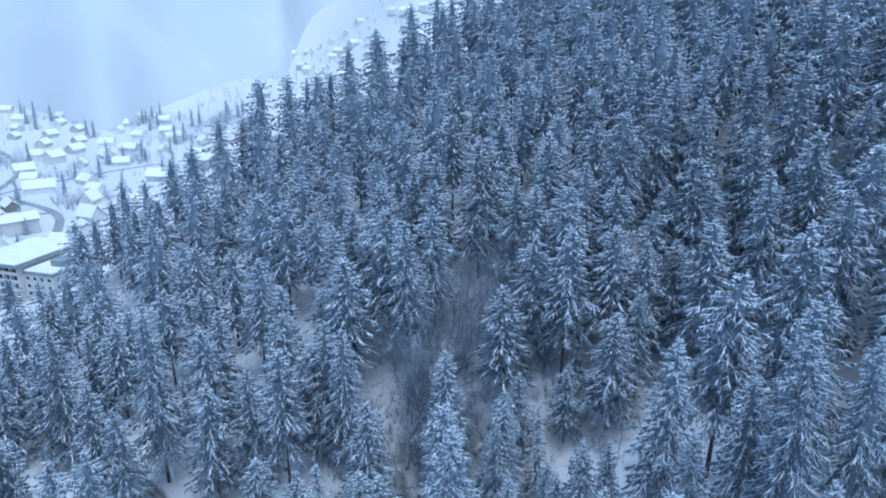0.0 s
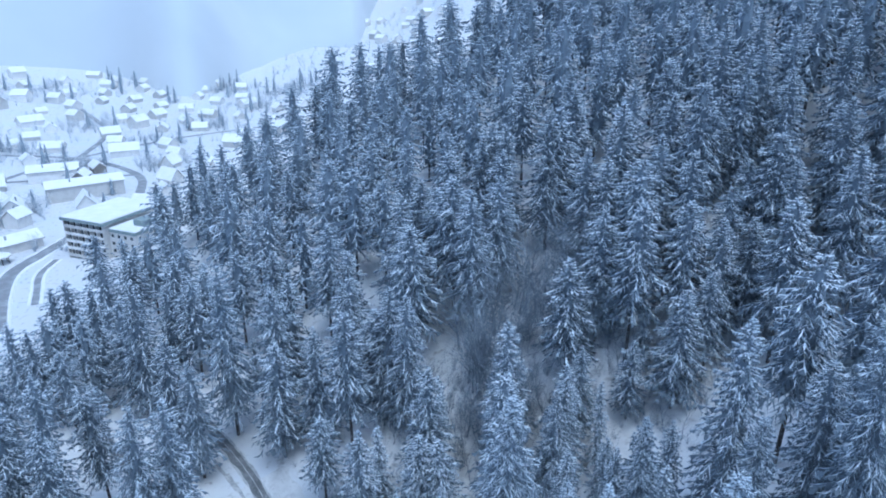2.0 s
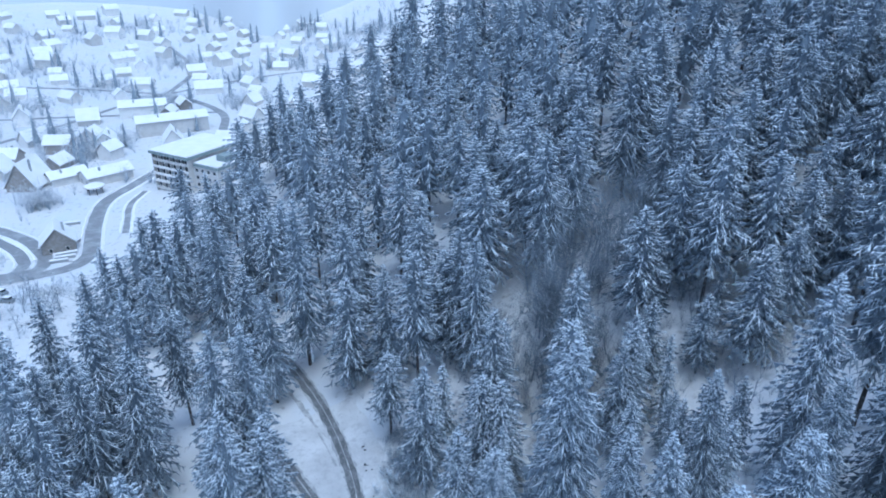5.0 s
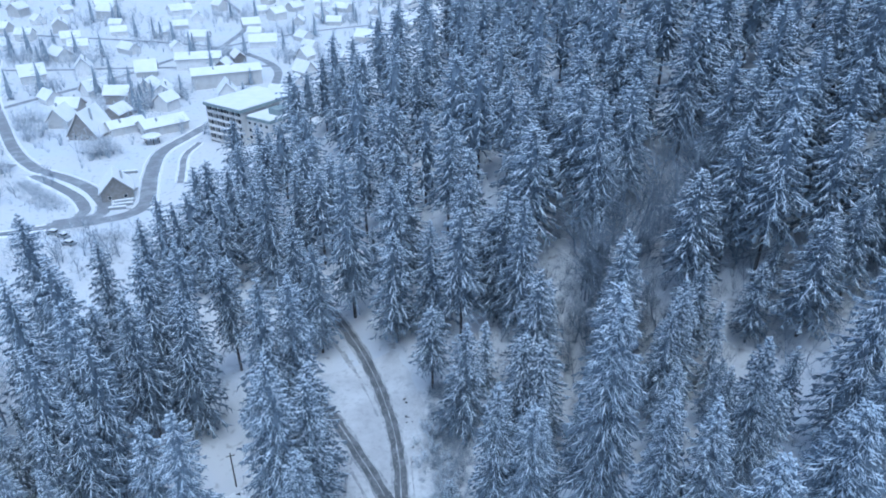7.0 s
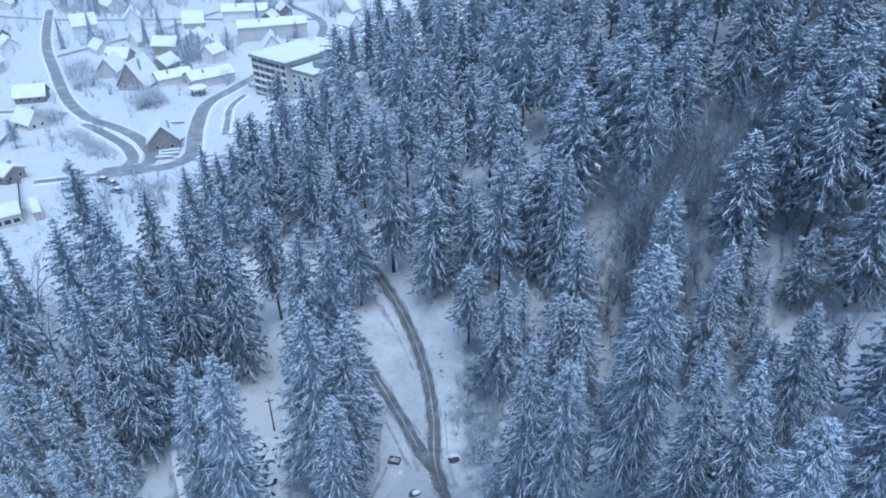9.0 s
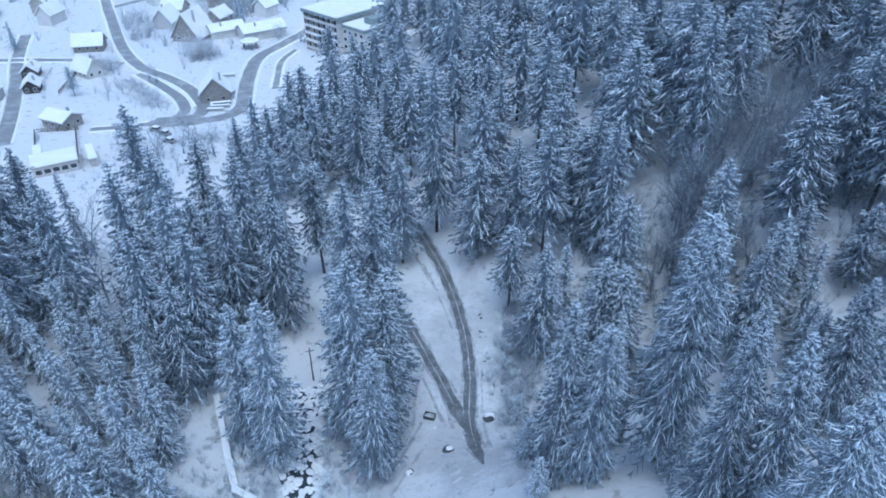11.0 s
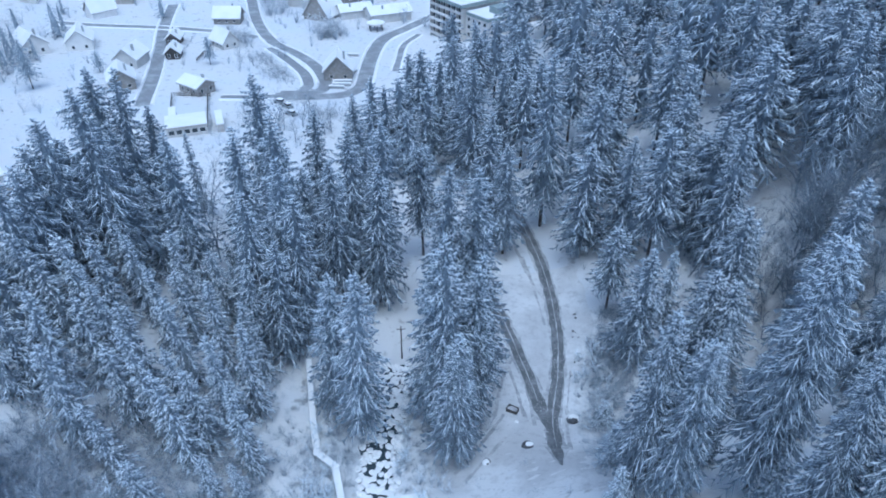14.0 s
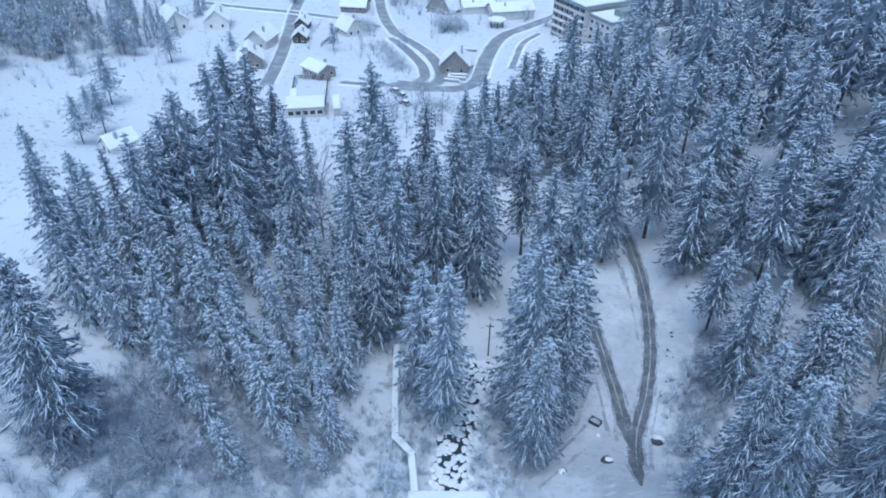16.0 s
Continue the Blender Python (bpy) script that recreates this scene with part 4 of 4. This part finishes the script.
# ---- the town ----
def gable(w, l, h, rise, over, thick):
    """An upside-down V of even thickness over a house w wide and l long."""
    bm = bmesh.new()
    x, k = w / 2 + over, rise / (w / 2)
    prof = [(-x, h - over * k), (0, h + rise), (x, h - over * k), (x, h - over * k + thick), (0, h + rise + thick), (-x, h - over * k + thick)]
    A = [[bm.verts.new((px, s * (l / 2 + over), pz)) for px, pz in prof] for s in (-1, 1)]
    n = len(prof)
    for i in range(n):
        j = (i + 1) % n
        bm.faces.new((A[0][i], A[0][j], A[1][j], A[1][i]))
    for a in A:
        bm.faces.new((a[0], a[1], a[4], a[5]))
        bm.faces.new((a[1], a[2], a[3], a[4]))
    bmesh.ops.recalc_face_normals(bm, faces=bm.faces)
    return bm


def window(ob, x, y, z, turn, w=1.1, h=1.3):
    """A framed pane set on a wall, facing along its own -y."""
    m = pose(x, y, z, 0, 0, turn)
    bm = bmesh.new()
    for a in ((-w / 2, -0.06, 0, -w / 2 + 0.1, 0.02, h), (w / 2 - 0.1, -0.06, 0, w / 2, 0.02, h), (-w / 2, -0.06, h - 0.1, w / 2, 0.02, h), (-w / 2, -0.1, -0.06, w / 2, 0.02, 0.08)):
        box(bm, *a)
    f = part("window", bm, PLASTER, ob, "white window frame")
    f.matrix_basis = m
    part("pane", box_bm(-w / 2 + 0.1, -0.03, 0.08, w / 2 - 0.1, -0.01, h - 0.1), GLASS, f)


def house(x, y, w, l, h, turn, wall, label, rise=None, windows=True, eaves=BOARDS):
    rise = rise or w * 0.42
    ob = empty("house", pose(x, y, gz(x, y), 0, 0, turn), label, "house", "houses of the town")
    bm = bmesh.new()
    A = [[bm.verts.new((px, s * l / 2, pz)) for px, pz in ((-w / 2, -2), (w / 2, -2), (w / 2, h), (0, h + rise - 0.02), (-w / 2, h))] for s in (-1, 1)]
    for i in range(5):
        j = (i + 1) % 5
        bm.faces.new((A[0][i], A[0][j], A[1][j], A[1][i]))
    for a in A:
        bm.faces.new(a)
    bmesh.ops.recalc_face_normals(bm, faces=bm.faces)
    part("wall", bm, wall, ob)
    roof = part("roof", gable(w, l, h, rise, 0.6, 0.18), eaves, ob, "dark roof edge" if eaves is BOARDS else "roof edge paled for haze")
    part("snow_cover", gable(w, l, h + 0.19, rise, 0.66, 0.38), SNOW, roof, "thick snow on the roof")
    bm = box_bm(w * 0.2, -l * 0.2, h + rise * 0.4, w * 0.2 + 0.7, -l * 0.2 + 0.7, h + rise + 0.9)
    part("chimney", bm, CONCRETE, ob)
    if windows:
        for s, t in ((-1, 0), (1, 180)):
            for k in (-0.25, 0.25):
                for z in ((0.9, 3.7) if h > 4.5 else (0.9,)):
                    window(ob, k * w, s * (l / 2 + 0.01), z, t)
        for k in (-0.3, 0, 0.3):
            window(ob, -w / 2 - 0.01, k * l, 0.9, -90)
    return ob


NEAR_LABELS = ("pale house with a snow-covered gable roof", "small dark timber house under thick roof snow", "pale chalet with a steep snowy roof")
# the chalet by the road bend, the steep gable, low halls and the gardens' houses
house(-93, 215, 9.5, 9, 3.6, 20, BOARDS, "dark timber chalet with a broad snowy roof by the road", 4.8)
house(-127, 283, 12, 14, 2.2, -8, BOARDS, "large house with a steep dark gable and snowy roof", 9.0)
house(-99, 287, 10, 18, 3.6, -52, PLASTER, "long low hall with a snow-covered roof beside the street", 2.2)
house(-114.5, 287, 8, 14, 3.2, -52, PLASTER, "low pale building with a snowy roof", 2.0)
house(-131, 187, 7, 9, 3.0, 70, BOARDS, "dark shed with a snowy roof at the garden's edge", 1.6)
house(-129, 108, 4, 5, 2.4, 20, BOARDS, "small dark hut on the snowy meadow")
house(-140, 110, 5, 7, 2.8, -15, PLASTER, "small pale hut on the snowy meadow")
house(-88, 362, 12, 34, 7.0, -70, PLASTER, "long pale block with rows of windows and a snowy roof", 2.2)
house(-111, 400, 13, 24, 6.0, -80, PLASTER, "broad pale hall with a snowy roof", 2.4)
house(-157, 184, 8, 10, 3.5, 40, BOARDS, NEAR_LABELS[1])
house(-169, 233, 5, 7, 2.6, 20, TIMBER, NEAR_LABELS[1])
house(-159, 217, 5, 7, 2.6, 25, TIMBER, NEAR_LABELS[1])
house(-211, 205, 9, 12, 3.6, 60, PLASTER, NEAR_LABELS[0])
house(-199, 217, 9, 11, 3.6, 35, PLASTER, NEAR_LABELS[2])
house(-168, 205, 8, 10, 3.5, 10, PLASTER, NEAR_LABELS[0])
flat = empty("bungalow", pose(-116, 157, gz(-116, 157), 0, 0, 34), "flat-roofed pale bungalow with a strip of dark windows", "bungalow")
part("wall", box_bm(-5.5, -4, -2, 5.5, 4, 2.9), PLASTER, flat)
r = part("roof", box_bm(-5.8, -4.4, 2.904, 5.8, 4.4, 3.15), BOARDS, flat, "dark roof edge")
part("snow_cover", box(bmesh.new(), -5.7, -4.3, 3.154, 5.7, 4.3, 3.5, 0.1), SNOW, r, "flat layer of snow")
for k in range(5):
    window(flat, -4.2 + 2.1 * k, -4.01, 0.9, 0, 1.7, 1.4)
for x, y, a in ((-123, 161, 34), (-109, 163, 34)):
    ob = empty("outbuilding", pose(x, y, gz(x, y), 0, 0, a), "narrow dark outbuilding with a snowy flat roof", "outbuilding")
    part("wall", box_bm(-0.9, -5, -2, 0.9, 5, 2.6), BOARDS, ob)
    part("snow_cover", box(bmesh.new(), -1.1, -5.2, 2.604, 1.1, 5.2, 2.9, 0.1), SNOW, ob)
pavilion = empty("pavilion", pose(-99, 271, gz(-99, 271)), "round open pavilion with a flat snowy roof", "pavilion")
for k in range(6):
    part("post", box_bm(-0.12, -0.12, -1, 0.12, 0.12, 2.8), TIMBER, pavilion).matrix_basis = pose(2.8 * math.cos(k * 1.047), 2.8 * math.sin(k * 1.047), 0)
for name, r1, r2, z, d, m in (("roof", 3.9, 3.7, 2.95, 0.3, BOARDS), ("snow_cover", 3.8, 2.6, 3.36, 0.5, SNOW)):
    bm = bmesh.new()
    bmesh.ops.create_cone(bm, cap_ends=True, segments=20, radius1=r1, radius2=r2, depth=d)
    bmesh.ops.translate(bm, verts=bm.verts, vec=(0, 0, z))
    part(name, bm, m, pavilion)
# stepped garden terraces below the chalet
for x, y, L, a in ((-89, 203, 5, 12), (-88.4, 206, 6, 15), (-89, 209, 6, 18), (-89.5, 218.5, 5, 75), (-97, 226, 7, 15), (-98, 238, 7, 10)):
    ob = empty("terrace_wall", pose(x, y, gz(x, y), 0, 0, a), "low grey terrace wall topped with snow", "wall", "terrace walls")
    part("wall_section", box_bm(-L / 2, -0.3, -0.8, L / 2, 0.3, 0.9), CONCRETE, ob)
    part("snow_cap", box(bmesh.new(), -L / 2 - 0.1, -0.6, 0.904, L / 2 + 0.1, 0.5, 1.2, 0.1), SNOW, ob)
STREETS = np.concatenate([ROAD_LINES] + [curve_points(p, 4) for p in (MAIN, SLIP, SIDE, CROSS)] + [curve_points(p, 4) for p in ([(-62, 350), (-70, 400), (-110, 450), (-180, 480), (-260, 500)], [(-185, 322), (-150, 380), (-120, 440), (-60, 500), (20, 540)], [(-300, 420), (-220, 400), (-150, 400), (-70, 400)])])
sites = [(o.matrix_basis.translation.x, o.matrix_basis.translation.y) for o in bpy.data.objects if o.name.startswith("house")] + [(-60, 272), (-50, 268)]
far_homes = []
for i in range(2500):
    dist = rng.uniform(200, 785)
    az = radians(rng.uniform(-46, 12))
    x, y = dist * math.sin(az), dist * math.cos(az)
    d = (x - 3) * 0.911 + (y - 90) * 0.413
    if dist < 262 or y < 235 or inside(x, y, -92, 244, 24, 34) or inside(x, y, -122, 268, 30, 26) or (d > -12 and y < 300) or d > 165 + 0.1 * y or inside(x, y, -70, 262, 26, 34) or np.min(np.hypot(STREETS[:, 0] - x, STREETS[:, 1] - y)) < 11:
        continue
    if any((x - p) ** 2 + (y - q) ** 2 < (19 if dist < 430 else 26) ** 2 for p, q in sites):
        continue
    sites.append((x, y))
    w, l, h = rng.uniform(6, 8.5), rng.uniform(8, 12), rng.choice((2.8, 3.2, 4.8))
    k = int(rng.integers(3))
    turn = rng.uniform(0, 180)
    if dist < 430:
        house(x, y, w, l, h, turn, (PLASTER, BOARDS, PLASTER)[k], NEAR_LABELS[k], w * (0.42, 0.4, 0.6)[k], dist < 330)
    else:
        far_homes.append((x, y, w, l, h, turn, k))
# the far quarter of the town, walls and eaves coloured pale to imitate haze
FAR = []
for k in range(4):
    w, l, h = ((8, 11, 3.2), (9, 12, 5.4), (7, 9, 3.0), (8.5, 15, 3.6))[k]
    o = house(0, 0, w, l, h, 0, PLASTER, "far house paled for haze under a snowy roof", w * 0.4, False, PLASTER)
    FAR.append(o)
for x, y, w, l, h, turn, k in far_homes:
    copy_thing(FAR[int(rng.integers(4))], pose(x, y, gz(x, y), 0, 0, turn) @ Matrix.Scale(rng.uniform(0.85, 1.1), 4))
for i in range(46):
    dist, az = rng.uniform(660, 960), radians(rng.uniform(7, 20))
    x, y = dist * math.sin(az), dist * math.cos(az)
    copy_thing(FAR[int(rng.integers(4))], pose(x, y, gz(x, y), 0, 0, rng.uniform(0, 180)))
for t in FAR:
    for o in (*t.children_recursive, t):
        bpy.data.objects.remove(o)

# trees, hedges and gardens of the town
town_spruces, town_bushes = [], []
for i in range(520):
    dist, az = rng.uniform(640, 960), radians(rng.uniform(1, 20))
    town_bushes.append((dist * math.sin(az), dist * math.cos(az), rng.uniform(4, 10)))
for i in range(2600):
    dist = rng.uniform(120, 820)
    az = radians(rng.uniform(-72, 14))
    x, y = dist * math.sin(az), dist * math.cos(az)
    d = (x - 3) * 0.911 + (y - 90) * 0.413
    n = noise.noise((x * 0.018, y * 0.018, 3.0))
    if (d > -8 and y < 260) or (y < 205 and x > -150) or inside(x, y, -90, 212, 13, 14) or np.min(np.hypot(STREETS[:, 0] - x, STREETS[:, 1] - y)) < 5.5 or inside(x, y, -64, 262, 26, 26) or inside(x, y, -125, 182, 24, 26):
        continue
    if any((x - p) ** 2 + (y - q) ** 2 < 81 for p, q in sites):
        continue
    if (n > 0.12 and rng.random() < 0.13) or (-x - 190 - 0.35 * y > 0 and dist < 420 and rng.random() < 0.6):
        town_spruces.append((x, y, rng.uniform(6, 18)))
    elif rng.random() < 0.55 + n:
        town_bushes.append((x, y, rng.uniform(2.0, 6.5)))
# brushy slopes and hedges by the junction, bare woods between the quarters
for i in range(1500):
    if i < 130:
        x, y, h = rng.normal(-83.5, 3), rng.normal(180, 3), rng.uniform(1, 3)
    elif i < 460:
        k = rng.random()
        x, y, h = -130 + 22 * k + rng.normal() * 2.5, 229 - 25 * k + rng.normal() * 2.5, rng.uniform(1, 3.5)
    elif i < 640:
        x, y, h = rng.uniform(-112, -62), rng.uniform(140, 190), rng.uniform(1, 4)
    elif i < 800:
        a, b = (((-136, 181), (-124, 162)), ((-125, 184), (-109, 158)), ((-157, 249), (-147, 212)), ((-136, 181), (-124, 185)), ((-168, 246), (-160, 224)))[i % 5]
        k = rng.random()
        x, y, h = a[0] + (b[0] - a[0]) * k + rng.normal() * 0.4, a[1] + (b[1] - a[1]) * k, rng.uniform(1, 2.2)
    else:
        dist, az = rng.uniform(215, 640), radians(rng.uniform(-48, 8))
        x, y, h = dist * math.sin(az), dist * math.cos(az), rng.uniform(3.5, 9)
        if noise.noise((x * 0.014, y * 0.014, 9.0)) < 0.02 or (y < 262 and x > -150) or inside(x, y, -64, 266, 30, 32) or any((x - p) ** 2 + (y - q) ** 2 < 64 for p, q in sites):
            continue
    if np.min(np.hypot(STREETS[:, 0] - x, STREETS[:, 1] - y)) > 4.2:
        town_bushes.append((x, y, h))
# groves between the houses: x, y, reach, how many bare trees, how many spruces
NEAR_GROVES = ((-128, 332, 12, 70, 14), (-117, 320, 7, 40, 6), (-146, 352, 10, 50, 6), (-86, 281, 5, 60, 2), (-171, 352, 12, 50, 4), (-214, 424, 30, 120, 10), (-112, 425, 13, 60, 8), (-98, 428, 9, 40, 4),
          (-109, 338, 10, 50, 2), (-116, 260, 6, 60, 0), (-153, 279, 9, 60, 0), (-124, 306, 8, 50, 2), (-162, 297, 8, 50, 4), (-183, 415, 18, 70, 8), (-76, 488, 20, 60, 6), (-154, 476, 24, 90, 8))
FAR_GROVES = ((-146, 240, 6, 40, 0), (-60, 420, 16, 60, 6), (-250, 360, 28, 110, 10), (-40, 540, 24, 80, 8), (-120, 560, 26, 90, 6), (-215, 540, 30, 100, 6), (0, 620, 24, 80, 8), (-290, 470, 36, 110, 8), (-30, 700, 34, 120, 24), (-95, 730, 34, 110, 16), (30, 660, 26, 90, 16), (-170, 690, 40, 110, 14), (-250, 640, 40, 100, 10))
for x0, y0, reach, bare, firs in NEAR_GROVES + FAR_GROVES:
    for k in range(bare + firs // 2):
        x, y = x0 + rng.normal() * reach * 0.55, y0 + rng.normal() * reach * 0.55
        if np.min(np.hypot(STREETS[:, 0] - x, STREETS[:, 1] - y)) < 4.5 or any((x - p) ** 2 + (y - q) ** 2 < 49 for p, q in sites):
            continue
        if k < bare:
            town_bushes.append((x, y, rng.uniform(4, 10)))
        else:
            town_spruces.append((x, y, rng.uniform(11, 20)))
LOW2 = [spruce_arrays(s, H=30, R=7.0, base=0.08, gap=3.0, per=6, twigs=1, core=(6, 6), blade=2.0, fat=2.4, blunt=0.6) for s in (51, 52)]
for i in range(420):
    x, y = rng.normal(-232, 18), rng.normal(165, 28)
    if i < 130:
        town_spruces.append((x, y, rng.uniform(8, 16)))
    else:
        town_bushes.append((x, y, rng.uniform(3.5, 8)))
# far trees take the paler colours, haze put into the base colour
wood("roadside_spruces", [p for p in town_spruces if math.hypot(p[0], p[1]) < 270], LOW, "scattered spruces on the meadow's edge, coloured pale for haze", [HAZED_NEEDLES, BRANCH_SNOW, BARK], 30.0, 0.2)
town_spruces = [p for p in town_spruces if math.hypot(p[0], p[1]) >= 270]
wood("town_spruces", town_spruces, LOW2, "scattered snowy spruces among the houses, coloured pale for haze", [HAZED_NEEDLES, SNOW, BARK])
wood("town_bushes", town_bushes, LOW_SHRUB, "bare trees and hedges of the gardens, coloured pale for haze", [RIME_HAZE_TWIG, SNOW], 1.0, 0.1)


# ---- the hotel: five storeys of balconies, a flat roof on two levels ----
U = math.degrees(math.atan2(-12.4, 15.9))
hotel = empty("hotel", pose(-75.7, 271.3, -8.0, 0, 0, U), "pale five-storey hotel with balconies and a flat snowy roof", "hotel")
part("main_block", box_bm(0, 1.4, -4, 20, 27, 15.2), PLASTER, hotel)
part("low_wing", box_bm(20.004, 2.5, -4, 33, 22, 12.6), PLASTER, hotel)
for x0, y0, x1, y1, z in ((-0.8, -0.6, 20.8, 27.8, 15.2), (20.81, 1.9, 33.6, 22.6, 12.6)):
    r = part("roof", box_bm(x0, y0, z + 0.004, x1, y1, z + 1.1), GREEN, hotel, "faded green sheet-metal roof edge")
    part("snow_cover", box(bmesh.new(), x0 + 0.15, y0 + 0.15, z + 1.104, x1 - 0.15, y1 - 0.15, z + 1.5, 0.12), SNOW, r, "flat layer of roof snow")
part("stair_head", box_bm(27, 8, 14.11, 32, 14, 16.4), GREEN, hotel, "dark green stair head on the lower roof")
for s in range(5):
    z = 1.0 + s * 2.85
    b = part("balcony", box_bm(0.1, 0.0, z, 19.9, 1.39, z + 0.25), PLASTER, hotel)
    part("parapet", box_bm(0.1, -0.1, z + 0.254, 19.9, 0.0, z + 1.2), PLASTER, b)
    for k in range(6):
        part("pane", box_bm(0.7 + k * 3.25, 1.33, z + 0.4, 3.2 + k * 3.25, 1.39, z + 2.4), GLASS, b)
    if s < 4:
        for k in range(4):
            window(hotel, 21.8 + k * 3.1, 2.49, z + 0.8, 0, 1.6, 1.4)
        for k in range(5):
            window(hotel, 33.01, 4.5 + k * 3.6, z + 0.8, 90, 1.4, 1.4)
for k in range(7):
    part("divider", box_bm(k * 3.3, 0.02, -3, k * 3.3 + 0.18, 1.38, 15.1), PLASTER, hotel)


# ---- parked cars near the junction ----
def car(x, y, turn, paint):
    ob = empty("car", pose(x, y, gz(x, y) + 0.12, 0, 0, turn), "parked car with snow on its roof and bonnet", "car", "parked cars")
    part("body", box(bmesh.new(), -0.85, -2.1, 0.3, 0.85, 2.1, 0.9, 0.12), paint, ob)
    cabin = part("cabin", box(bmesh.new(), -0.75, -1.2, 0.88, 0.75, 1.0, 1.45, 0.18), GLASS, ob)
    part("snow_cover", box(bmesh.new(), -0.72, -1.1, 1.454, 0.72, 0.9, 1.62, 0.07), SNOW, cabin)
    for sx in (-0.8, 0.8):
        for sy in (-1.3, 1.3):
            bm = bmesh.new()
            bmesh.ops.create_cone(bm, cap_ends=True, segments=12, radius1=0.32, radius2=0.32, depth=0.2)
            wheel = part("wheel", bm, ROCK, ob)
            wheel.matrix_basis = pose(sx, sy, 0.32, 0, 90, 0)


def fence(x0, y0, x1, y1):
    """A garden fence: posts, two rails and close boards."""
    L = math.hypot(x1 - x0, y1 - y0)
    ob = empty("fence", pose(x0, y0, gz(x0, y0), 0, -math.degrees(math.atan2(gz(x1, y1) - gz(x0, y0), L)), math.degrees(math.atan2(y1 - y0, x1 - x0))), "wooden garden fence of fog-paled boards standing in the snow", "fence", "garden fences")
    n = int(L / 2.5)
    for k in range(n + 1):
        part("post", box_bm(k * L / n - 0.07, -0.07, -0.6, k * L / n + 0.07, 0.07, 1.35), TIMBER, ob)
    for z in (0.35, 1.05):
        part("rail", box_bm(0, 0.075, z, L, 0.12, z + 0.1), TIMBER, ob)
    plank = None
    for k in range(int(L / 0.5)):
        if plank is None:
            plank = box_bm(-0.16, -0.1, 0.1, 0.16, -0.072, 1.25)
            first = part("board", plank, BOARDS, ob)
        else:
            o = new("board", first.data)
            o.parent = ob
            o.matrix_basis = pose(k * 0.5, 0, 0.05 * (k % 3))


for a in ((-136, 180, -125.5, 163), (-125, 183, -110.5, 158.5), (-157, 249, -148, 214), (-124.5, 183.5, -135.5, 180.5)):
    fence(*a)
for x, y, a in ((-96.7, 182, 60), (-92.9, 176.6, 70), (-100.5, 184.5, 75)):
    car(x, y, a, METAL)

# ---- far hillside in mist: a backdrop whose emission paints the hazy light ----
GLOWING_MIST = bpy.data.materials.new("mist")
GLOWING_MIST.use_nodes = True
mn, ml = GLOWING_MIST.node_tree.nodes, GLOWING_MIST.node_tree.links
b = mn["Principled BSDF"]
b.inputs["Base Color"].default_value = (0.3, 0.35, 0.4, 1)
b.inputs["Roughness"].default_value = 1
b.inputs["Specular IOR Level"].default_value = 0
tex = mn.new("ShaderNodeTexNoise")
tex.inputs["Scale"].default_value, tex.inputs["Detail"].default_value = 0.006, 3
geo = mn.new("ShaderNodeNewGeometry")
ml.new(geo.outputs["Position"], tex.inputs["Vector"])
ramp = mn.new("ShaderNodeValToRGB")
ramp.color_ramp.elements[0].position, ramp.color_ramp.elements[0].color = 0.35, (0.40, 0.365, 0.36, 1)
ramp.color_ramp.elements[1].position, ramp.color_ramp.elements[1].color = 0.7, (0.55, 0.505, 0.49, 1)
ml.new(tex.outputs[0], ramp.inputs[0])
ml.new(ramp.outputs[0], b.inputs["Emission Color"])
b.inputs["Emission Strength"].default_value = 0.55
v, f = [], []
nh = 420
for i in range(nh):
    a = -1.7 + 3.4 * i / (nh - 1)
    r = 775 + 450 * float(smooth(0.13, 0.2, a)) - 130 * math.exp(-((a + 0.09) / 0.07) ** 2) + 14 * math.sin(a * 17 + 1)
    for z, k in ((-80, 0), (40, 60), (140, 220), (420, 600), (900, 1100)):
        v.append(((r + k) * math.sin(a), (r + k) * math.cos(a), z + 12 * math.sin(a * 11 + k)))
for i in range(nh - 1):
    for j in range(4):
        p = i * 5 + j
        f.append((p, p + 5, p + 6, p + 1))
hillside = new("backdrop", mesh("backdrop", v, f, [GLOWING_MIST]))
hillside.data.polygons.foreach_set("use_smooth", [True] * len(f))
tagged(hillside, "glowing backdrop for the far wooded hillside lost in pale mist", "backdrop", kind="structure")
